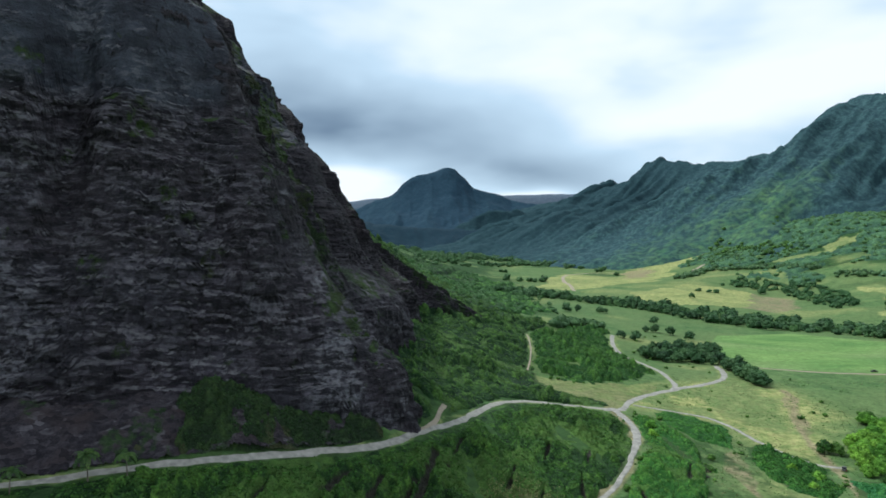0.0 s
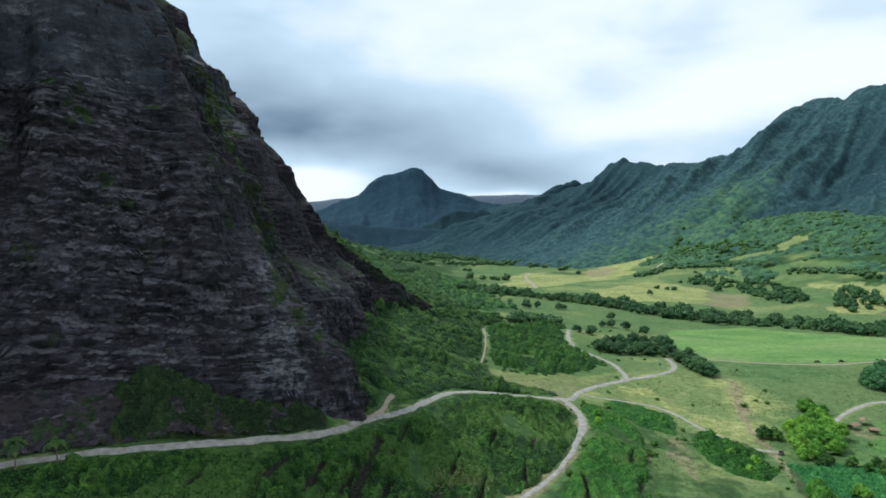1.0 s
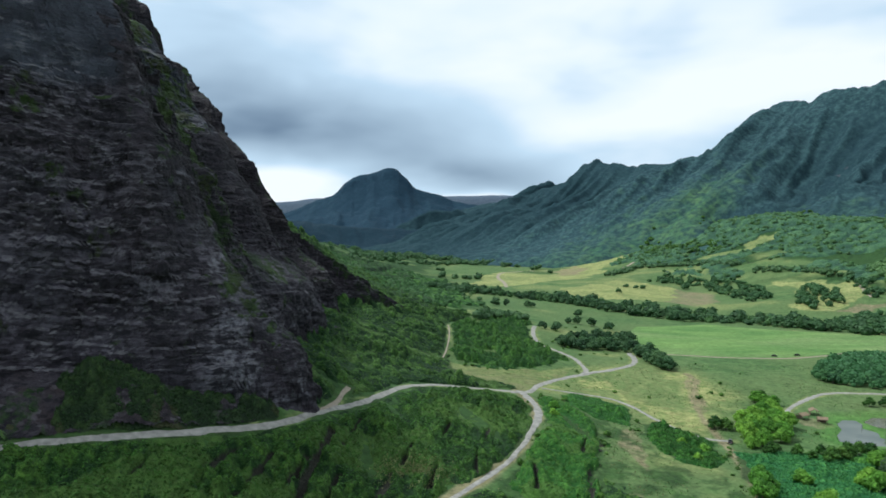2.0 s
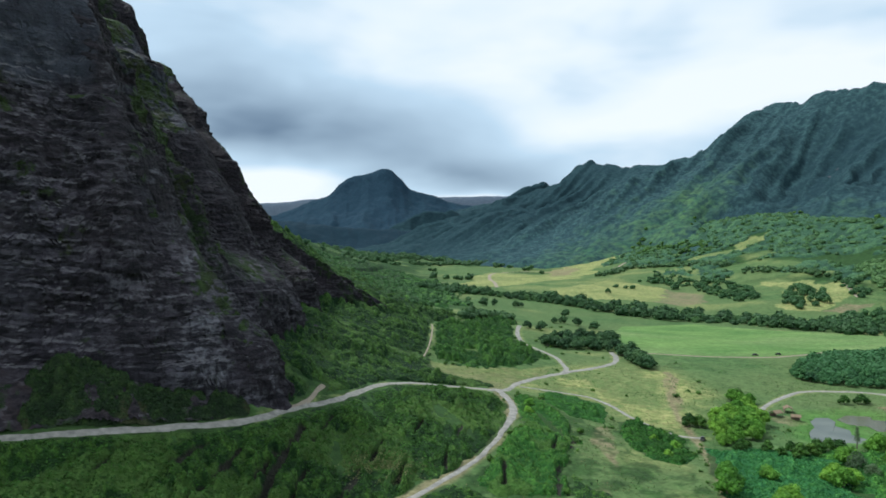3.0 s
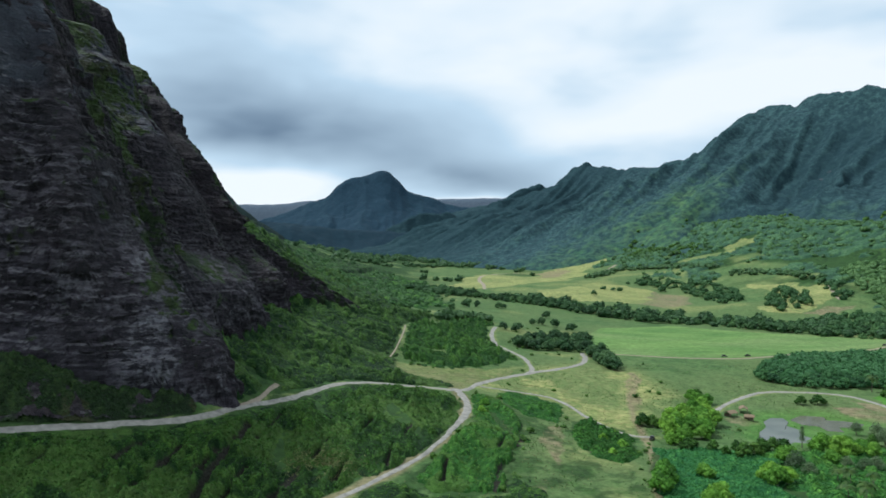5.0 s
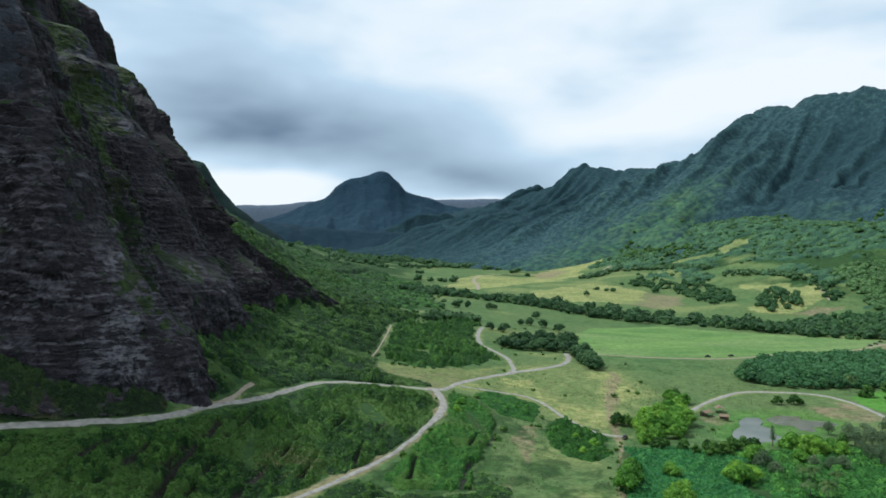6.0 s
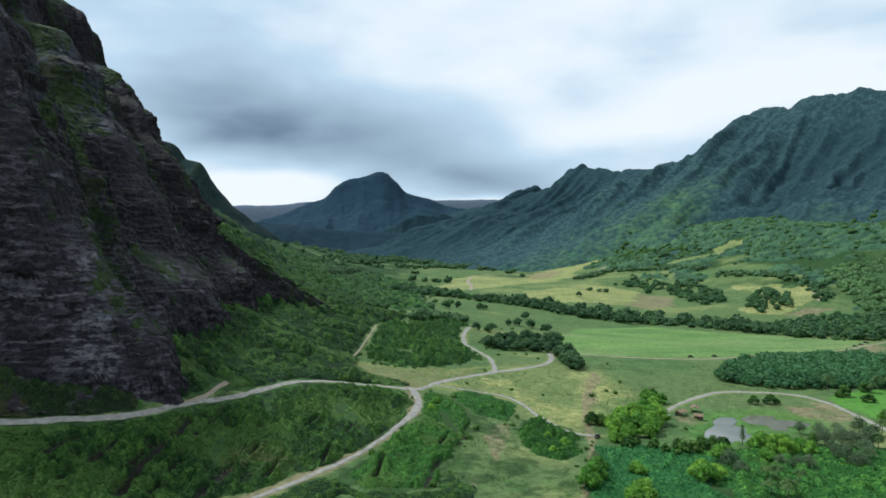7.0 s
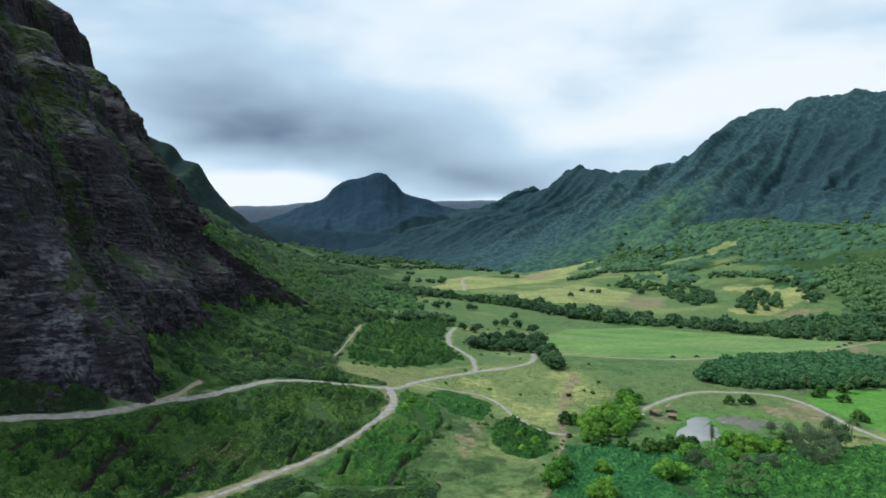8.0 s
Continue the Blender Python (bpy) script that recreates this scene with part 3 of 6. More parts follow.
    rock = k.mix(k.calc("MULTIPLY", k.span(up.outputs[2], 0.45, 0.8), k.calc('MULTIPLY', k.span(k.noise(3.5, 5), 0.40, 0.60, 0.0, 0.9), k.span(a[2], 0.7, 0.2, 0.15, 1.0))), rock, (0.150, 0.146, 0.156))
    grass = k.mix(k.span(k.noise(3, 6), 0.35, 0.65), (0.016, 0.030, 0.009), (0.048, 0.082, 0.022))
    grass = k.mix(k.span(k.noise(18, 4), 0.45, 0.7), grass, (0.026, 0.028, 0.015))
    grass = k.mix(k.span(a[2], 0.2, 0.7), grass, k.mix(k.span(k.noise(5, 5), 0.35, 0.65), (0.009, 0.020, 0.008), (0.028, 0.050, 0.016)))
    frayed = k.span(k.calc("ADD", a[0], k.calc("MULTIPLY", k.calc("SUBTRACT", k.noise(4.0, 7, rough=0.65), 0.5), 1.7)), 0.42, 0.64)
    k.put(k.mix(frayed, rock, grass), b.inputs["Base Color"])
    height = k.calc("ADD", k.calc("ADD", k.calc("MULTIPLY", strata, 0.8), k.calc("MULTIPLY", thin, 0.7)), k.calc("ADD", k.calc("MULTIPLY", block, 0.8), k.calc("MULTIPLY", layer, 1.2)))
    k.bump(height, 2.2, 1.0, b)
    return m


def mountain_material(name, dark, mid, light, rock, grassy):
    """Steep forested slopes: trees, grassy spurs by the attribute, bare rock in the gullies, painted shade."""
    m, t, b = material(name, 0.95, 0.08)
    k = Nodes(t)
    trees, clumps = k.noise(9.0, 4, rough=0.7), k.noise(38, 6)
    col = k.mix(k.span(trees, 0.62, 0.36), mid, dark)
    col = k.mix(k.span(clumps, 0.45, 0.7), col, mid)
    a = k.attribute("cover")
    frayed = k.span(k.calc("ADD", a[0], k.calc("MULTIPLY", k.calc("SUBTRACT", k.noise(35, 6), 0.5), 0.8)), 0.35, 0.75)
    col = k.mix(frayed, col, k.mix(k.span(clumps, 0.4, 0.65), light, grassy))
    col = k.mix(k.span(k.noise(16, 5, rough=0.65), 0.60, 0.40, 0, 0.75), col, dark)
    # third channel: shade put into the forest's colour
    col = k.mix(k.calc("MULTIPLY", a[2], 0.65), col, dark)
    bare = k.span(k.calc("ADD", a[1], k.calc("MULTIPLY", k.calc("SUBTRACT", k.noise(30, 6), 0.5), 1.2)), 0.62, 0.72, 0, 0.8)
    col = k.mix(bare, col, rock)
    k.put(col, b.inputs["Base Color"])
    k.bump(k.calc("ADD", trees, k.calc("MULTIPLY", clumps, 1.2)), 6.0, 0.6, b)
    return m


def scree_material():
    m, t, b = material("fallen_rock", 0.9, 0.2)
    k = Nodes(t)
    stones, broad = k.noise(1.6, 6, rough=0.7), k.noise(9, 5)
    col = k.mix(k.span(stones, 0.35, 0.65), (0.018, 0.016, 0.022), (0.066, 0.058, 0.068))
    col = k.mix(k.span(broad, 0.45, 0.7), col, (0.040, 0.030, 0.032))
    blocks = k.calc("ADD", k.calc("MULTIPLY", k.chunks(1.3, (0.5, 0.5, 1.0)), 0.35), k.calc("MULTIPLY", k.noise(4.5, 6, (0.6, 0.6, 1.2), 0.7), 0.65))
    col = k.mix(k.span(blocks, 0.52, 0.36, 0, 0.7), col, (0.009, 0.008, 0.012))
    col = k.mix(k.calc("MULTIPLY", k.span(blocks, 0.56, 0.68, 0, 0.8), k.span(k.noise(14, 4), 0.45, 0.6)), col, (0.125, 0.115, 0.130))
    green = k.span(k.calc("ADD", k.attribute("cover")[0], k.calc("MULTIPLY", k.calc("SUBTRACT", k.noise(3.0, 6), 0.5), 1.4)), 0.45, 0.7, 0, 0.85)
    col = k.mix(green, col, k.mix(k.span(stones, 0.35, 0.65), (0.012, 0.030, 0.010), (0.036, 0.070, 0.020)))
    k.put(col, b.inputs["Base Color"])
    k.bump(k.calc("ADD", k.calc("ADD", stones, broad), k.calc("MULTIPLY", blocks, 1.4)), 1.4, 1.0, b)
    return m


def leaf_material(name, dark, light, through=0.25, size=3.0):
    m, t, b = material(name, 0.6, 0.25)
    k = Nodes(t)
    geo, info = k.n.new("ShaderNodeNewGeometry"), k.n.new("ShaderNodeObjectInfo")
    f = k.calc("ADD", k.calc("MULTIPLY", geo.outputs["Random Per Island"], 0.38), k.calc("MULTIPLY", k.span(k.noise(size, 4), 0.3, 0.7), 0.62))
    col = k.mix(f, dark, light)
    shift = k.n.new("ShaderNodeHueSaturation")
    k.put(k.span(info.outputs["Random"], 0, 1, 0.72, 1.22), shift.inputs["Value"])
    k.put(k.span(info.outputs["Random"], 0, 1, 0.515, 0.485), shift.inputs["Hue"])
    k.put(col, shift.inputs["Color"])
    k.put(shift.outputs[0], b.inputs["Base Color"])
    tr = k.n.new("ShaderNodeBsdfTranslucent")
    k.put(shift.outputs[0], tr.inputs["Color"])
    mx = k.n.new("ShaderNodeMixShader")
    mx.inputs[0].default_value = through
    k.l.new(b.outputs[0], mx.inputs[1]), k.l.new(tr.outputs[0], mx.inputs[2])
    k.l.new(mx.outputs[0], k.n["Material Output"].inputs["Surface"])
    return m


def thicket_material(name, dark, mid, light, clump=3.0, grass=(0.046, 0.102, 0.021)):
    """Shrubs of several kinds; the attribute tells plant from plant with painted shade, grassy openings and washed-out
    soil darkened as shadow.
    """
    m, t, b = material(name, 0.8, 0.15)
    k = Nodes(t)
    n1, n2, n3 = k.noise(0.9, 5), k.noise(clump * 5, 5), k.noise(2.6, 5)
    a = k.attribute("cover")
    kind_and_shade = k.calc("ADD", k.calc("MULTIPLY", a[0], 0.65), k.calc("MULTIPLY", n2, 0.35))
    col = k.mix(k.span(kind_and_shade, 0.25, 0.65), dark, mid)
    col = k.mix(k.span(kind_and_shade, 0.52, 0.80), col, light)
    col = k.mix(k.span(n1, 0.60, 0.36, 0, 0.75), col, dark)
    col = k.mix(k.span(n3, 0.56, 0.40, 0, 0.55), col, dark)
    lawn = k.mix(k.span(k.noise(4.0, 6), 0.35, 0.65), tuple(0.55 * c for c in grass), grass)
    col = k.mix(k.span(k.calc("ADD", a[1], k.calc("MULTIPLY", k.calc("SUBTRACT", n3, 0.5), 0.9)), 0.35, 0.65), col, lawn)
    # gully soil is near black: the slits' shadow is in its colour
    soil = k.mix(k.span(n1, 0.35, 0.65), (0.012, 0.014, 0.010), (0.036, 0.036, 0.026))
    col = k.mix(k.span(k.calc("ADD", a[2], k.calc("MULTIPLY", k.calc("SUBTRACT", n3, 0.5), 0.6)), 0.4, 0.7), col, soil)
    k.put(col, b.inputs["Base Color"])
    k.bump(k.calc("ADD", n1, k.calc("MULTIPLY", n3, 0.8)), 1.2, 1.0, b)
    return m


def plain_material(name, a, b_, size=1.0, roughness=0.8, metallic=0.0, specular=0.3, bump=0.0):
    m, t, b = material(name, roughness, specular)
    k = Nodes(t)
    n = k.noise(size, 5)
    k.put(k.mix(k.span(n, 0.3, 0.7), a, b_), b.inputs["Base Color"])
    b.inputs["Metallic"].default_value = metallic
    if bump:
        k.bump(n, bump, 0.8, b)
    return m


GROUND = ground_material()
ROCK = rock_material()
SCREE = scree_material()
# ridge: base colours blued and darkened for haze and cloud shade
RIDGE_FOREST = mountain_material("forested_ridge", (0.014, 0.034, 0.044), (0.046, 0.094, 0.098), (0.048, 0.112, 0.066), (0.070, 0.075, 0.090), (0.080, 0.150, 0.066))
# peak: cloud shade and blue haze put into the base colours
PEAK_HAZE_FOREST = mountain_material("far_forest_hazed", (0.010, 0.027, 0.046), (0.018, 0.044, 0.066), (0.024, 0.056, 0.074), (0.032, 0.050, 0.070), (0.026, 0.060, 0.070))
# distant hills: haze painted in as a pale blue-grey
HAZY_FOREST = mountain_material("distant_forest_hazed", (0.075, 0.10, 0.135), (0.10, 0.13, 0.165), (0.10, 0.13, 0.165), (0.11, 0.14, 0.17), (0.10, 0.13, 0.16))
WEST_FOREST = mountain_material("west_forest", (0.007, 0.017, 0.017), (0.016, 0.034, 0.031), (0.026, 0.050, 0.034), (0.034, 0.038, 0.044), (0.040, 0.075, 0.040))
# foothills: near-black blue stands in for cloud shadow and haze
FOOT_FOREST_SHADED = mountain_material("foothill_forest_shaded", (0.007, 0.021, 0.034), (0.012, 0.032, 0.046), (0.014, 0.036, 0.046), (0.03, 0.04, 0.05), (0.018, 0.036, 0.048))
GRAVEL = plain_material("pale_gravel", (0.155, 0.150, 0.136), (0.31, 0.298, 0.27), 2.5, 0.95, bump=0.05)
DIRT = plain_material("pale_dirt", (0.19, 0.160, 0.120), (0.30, 0.255, 0.195), 1.5, 0.95, bump=0.05)
WATER = plain_material("pond_water", (0.140, 0.158, 0.150), (0.190, 0.205, 0.190), 14, 0.12, specular=0.5)
MUDDY = plain_material("muddy_water", (0.085, 0.090, 0.060), (0.150, 0.150, 0.115), 6, 0.2, specular=0.5)
BARK = plain_material("grey_bark", (0.09, 0.075, 0.06), (0.17, 0.15, 0.125), 0.4, 0.9, bump=0.04)
LEAF_BRIGHT = leaf_material("bright_leaves", (0.050, 0.145, 0.018), (0.235, 0.480, 0.062), 0.35, 4.0)
LEAF_GREEN = leaf_material("green_leaves", (0.008, 0.038, 0.009), (0.098, 0.225, 0.032), 0.25, 4.5)
LEAF_LUSH = leaf_material("lush_leaves", (0.026, 0.100, 0.020), (0.100, 0.255, 0.040), 0.3, 12.0)
LEAF_HILL = leaf_material("hill_scrub_leaves", (0.046, 0.118, 0.046), (0.135, 0.262, 0.095), 0.4, 40.0)
LEAF_DARK = leaf_material("dark_leaves", (0.018, 0.056, 0.025), (0.082, 0.175, 0.062), 0.3, 14.0)
LEAF_STREAM = leaf_material("stream_leaves", (0.030, 0.085, 0.030), (0.120, 0.235, 0.075), 0.3, 20.0)
LEAF_GREY = leaf_material("grey_green_needles", (0.085, 0.140, 0.072), (0.200, 0.285, 0.150), 0.5)
LEAF_PLANT = leaf_material("plantation_leaves", (0.026, 0.094, 0.036), (0.074, 0.195, 0.066), 0.25)
LEAF_VINE = leaf_material("vine_leaves", (0.022, 0.110, 0.036), (0.072, 0.250, 0.066), 0.3, 10.0)
FROND = leaf_material("palm_fronds", (0.024, 0.062, 0.014), (0.075, 0.140, 0.032), 0.25)
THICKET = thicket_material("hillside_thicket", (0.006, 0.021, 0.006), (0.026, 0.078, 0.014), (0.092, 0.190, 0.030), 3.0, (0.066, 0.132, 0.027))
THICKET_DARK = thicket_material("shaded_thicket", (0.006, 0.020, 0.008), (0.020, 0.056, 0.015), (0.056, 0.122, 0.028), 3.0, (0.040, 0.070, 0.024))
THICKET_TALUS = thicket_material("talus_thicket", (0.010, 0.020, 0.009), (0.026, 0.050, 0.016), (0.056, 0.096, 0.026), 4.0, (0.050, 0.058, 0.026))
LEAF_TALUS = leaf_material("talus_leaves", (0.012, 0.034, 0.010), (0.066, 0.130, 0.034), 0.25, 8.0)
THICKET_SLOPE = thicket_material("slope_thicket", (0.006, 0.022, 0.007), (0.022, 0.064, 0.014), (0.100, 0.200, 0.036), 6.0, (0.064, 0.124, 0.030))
LEAF_SLOPE = leaf_material("slope_leaves", (0.010, 0.036, 0.010), (0.108, 0.216, 0.040), 0.28, 11.0)
UNDER = thicket_material("lush_undergrowth", (0.024, 0.096, 0.022), (0.060, 0.190, 0.036), (0.130, 0.310, 0.046), 6.0, (0.085, 0.210, 0.036))
VINE = thicket_material("vine_carpet", (0.022, 0.100, 0.036), (0.046, 0.190, 0.058), (0.120, 0.320, 0.060), 8.0, (0.090, 0.220, 0.036))
BUSHY = thicket_material("mixed_bushes", (0.010, 0.040, 0.010), (0.038, 0.116, 0.020), (0.105, 0.225, 0.038))
GRASSY_BANK = thicket_material("tall_grass", (0.014, 0.062, 0.011), (0.040, 0.135, 0.020), (0.084, 0.215, 0.034), 2.5, (0.066, 0.150, 0.028))


# ---- mesh helpers ----
def mesh_object(name, verts, faces, mat, parent=None, smoothed=True, label=""):
    """One mesh object from arrays of places and of equal-sized faces."""
    me = bpy.data.meshes.new(name)
    verts, faces = np.asarray(verts, np.float32), np.asarray(faces, np.int32)
    n, side = faces.shape
    me.vertices.add(len(verts)), me.loops.add(n * side), me.polygons.add(n)
    me.vertices.foreach_set("co", verts.ravel())
    me.loops.foreach_set("vertex_index", faces.ravel())
    me.polygons.foreach_set("loop_start", np.arange(0, n * side, side, dtype=np.int32))
    me.polygons.foreach_set("use_smooth", np.full(n, smoothed))
    me.update(calc_edges=True)
    me.materials.append(mat)
    ob = new(name, me)
    if parent:
        ob.parent = parent
    if label:
        tagged(ob, label)
    return ob


def part(name, bm, mat, parent=None, label="", smoothed=False):
    """A bmesh as one mesh object under a thing or a part."""
    me = bpy.data.meshes.new(name)
    bm.to_mesh(me)
    bm.free()
    for p in me.polygons:
        p.use_smooth = smoothed
    me.materials.append(mat)
    ob = new(name, me)
    if parent:
        ob.parent = parent
    if label:
        tagged(ob, label)
    return ob


def grid_faces(rows, cols, keep=None):
    i = np.arange(rows * cols).reshape(rows, cols)
    f = np.stack([i[:-1, :-1], i[:-1, 1:], i[1:, 1:], i[1:, :-1]], -1).reshape(-1, 4)
    return f if keep is None else f[keep.reshape(-1)]


def trimmed(verts, faces):
    used = np.unique(faces)
    back = np.full(len(verts), -1)
    back[used] = np.arange(len(used))
    return verts[used], back[faces], used


def cover(ob, name, r, g=None, b=None):
    """Which plants or soil cover each corner of a mesh, in three channels."""
    n = len(ob.data.vertices)
    col = np.zeros((n, 4), np.float32)
    for k, v in enumerate((r, g, b)):
        if v is not None:
            col[:, k] = np.clip(np.ravel(v), 0, 1)
    col[:, 3] = 1
    ob.data.attributes.new(name, "FLOAT_COLOR", "POINT").data.foreach_set("color", col.ravel())


def steps(*spans):
    """Coordinates from (start, end, spacing) spans set end to end."""
    out = []
    for a, b, d in spans:
        n = max(1, round(abs(b - a) / d))
        out.append(np.linspace(a, b, n, endpoint=False))
    return np.r_[np.concatenate(out), spans[-1][1]]


def growing(a, b, d0, d1):
    """Coordinates from a to b whose spacing grows from d0 to d1."""
    out, x = [a], a
    while x < b:
        f = (x - a) / (b - a)
        x += d0 + (d1 - d0) * f
        out.append(x)
    return np.array(out[:-1] + [b])


# ---- the ground ----
def build_ground():
    xs = np.r_[-5000, -3000, -2000, growing(-1300, -160, 60, 3)[:-1], steps((-160, 420, 1.5)), growing(420, 1000, 1.6, 7)[1:], growing(1000, 2600, 7, 60)[1:], 3500, 5000]
    ys = np.r_[-5000, -2500, -1000, growing(-400, 150, 60, 2)[:-1], steps((150, 560, 1.5)), growing(560, 1300, 1.6, 6)[1:], growing(1300, 3000, 6, 25)[1:], growing(3000, 5000, 30, 100)[1:]]
    X, Y = np.meshgrid(xs, ys)
    Z = surface(X.ravel(), Y.ravel())
    x, y = X.ravel(), Y.ravel()
    ob = mesh_object("ground", np.c_[x, y, Z], grid_faces(len(ys), len(xs)), GROUND)
    wx, wy = x + 5 * fbm(x, y, 18, 3, 51), y + 5 * fbm(x, y, 18, 3, 55)
    far = np.clip(np.hypot(x, y) / 700, 1, 3)
    fx, fy = x + 14 * far * fbm(x, y, 50, 3, 57), y + 14 * far * fbm(x, y, 50, 3, 59)
    close = (np.abs(x - 170) < 150) & (np.abs(y - 400) < 150)
    meadow = np.zeros_like(x)
    meadow[close] = smooth(-26, 9, edge(DRY_MEADOW, wx[close], wy[close]))
    dry = meadow * (0.3 + 0.6 * smooth(-0.3, 0.4, fbm(x, y, 22, 4, 61)))
    dry = np.maximum(dry, 0.55 * inside(SHADY_MEADOW, wx, wy))
    for i, p in enumerate(PASTURES):
        dry = np.maximum(dry, inside(p, fx, fy) * ((0.25 if i == 1 else 0.6) + 0.4 * smooth(-0.4, 0.3, fbm(x, y, 34, 4, 62))))
    dry = np.maximum(dry, 0.4 * smooth(1.8, 0.2, road_distance(x, y) + 1.5 * fbm(x, y, 8, 3, 63)))
    dry = np.maximum(dry, 0.45 * smooth(0.05, 0.5, fbm(x, y, 70, 4, 65)))
    soil = np.zeros_like(x)
    for p in BARE_SOIL:
        q = np.hypot(p[0][0], p[0][1]) > 600
        soil = np.maximum(soil, inside(p, fx if q else x + 2.5 * fbm(x, y, 7, 3, 67), fy if q else y + 2.5 * fbm(x, y, 7, 3, 69)) * (0.45 + 0.4 * smooth(-0.3, 0.3, fbm(x, y, 12, 3, 68))))
    soil = np.maximum(soil, 0.4 * inside(SHADY_MEADOW, wx, wy) * smooth(-0.4, 0.3, fbm(x, y, 14, 4, 66)))
    soil = np.maximum(soil, 0.85 * smooth(3.0, 0.8, line_distance(CAR_TRACK, x, y) + 1.2 * fbm(x, y, 6, 3, 70)))
    soil = np.maximum(soil, 0.75 * smooth(5.0, 2.2, line_distance(LOWER_ROAD, x + 1.2, y) + 1.6 * fbm(x, y, 9, 3, 74)))
    cover(ob, "cover", dry, inside(FIELD, x, y), soil)
    # scrub grows on the valley's sides and thickens towards the mountains
    u = (x - 755) * 0.925 + (y - 1207) * 0.38
    wild = smooth(-0.1, 0.2, fbm(x, y, 120, 4, 71) + smooth(-150, 350, u) - 0.35) * smooth(-330, -120, u)
    left = smooth(160, 60, x - 0.02 * y + 20 * fbm(x, y, 60, 3, 73)) * smooth(560, 700, y)
    farther = smooth(1500, 2100, y) * smooth(0.0, 0.3, fbm(x, y, 150, 4, 75) + smooth(1700, 2600, y) - 0.3)
    scrub = np.maximum(np.maximum(wild, left * smooth(-0.35, 0.15, fbm(x, y, 70, 4, 77) + 0.1)), farther)
    for p in (HILLSIDE, FLANK, TALUS, VINES, UNDERGROWTH, STRIP, BANK_THICKET):
        scrub = np.maximum(scrub, 0.85 * inside(p, wx, wy))
    scrub = np.maximum(scrub, 0.2 * inside(SHADY_MEADOW, wx, wy))
    scrub = np.maximum(scrub, 0.8 * inside(LOW_BANK, wx, wy) * smooth(-0.35, 0.3, fbm(x, y, 8, 4, 79, 0.65)))
    for p in PASTURES:
        scrub *= 1 - inside(p, fx, fy)
    lawn = inside(LAWN, wx, wy)
    lawn = np.maximum(lawn, smooth(-14, -4, np.where((np.abs(x - 285) < 80) & (np.abs(y - 325) < 80), np.maximum(edge(POND_WEST, x, y), edge(POND_EAST, x, y)), -99)) * 0.45)
    cover(ob, "cover_more", scrub, lawn)
    tagged(ob, "green valley floor of grass, dry pasture and scrub", "ground", kind="structure")
    return ob


GRASSY_LEDGES = [(-44, 281, 82, 8), (-37, 280, 74, 8), (-29, 278, 65, 7), (-54, 289, 103, 6), (-62, 303, 110, 5), (-84, 318, 165, 10), (-92, 335, 178, 13), (-100, 362, 178, 22), (-110, 392, 188, 26), (-118, 412, 198, 24), (-106, 445, 192, 15), (-88, 345, 150, 14), (-74, 338, 125, 11),
                 (-126, 330, 222, 14), (-135, 360, 232, 16), (-160, 441, 240, 26), (-128, 345, 258, 20), (-60, 352, 97, 9), (-47, 362, 79, 11), (-140, 225, 150, 9), (-128, 225, 128, 6), (-150, 560, 250, 16)]


def blocks(u, row, width, seed):
    """A random number for each block of a course of rock."""
    o = np.zeros_like(u)
    shift = lattice(row, o, o, seed)
    return 2 * lattice(np.floor(u / width + 7 * shift), row, o, seed + 1) - 1


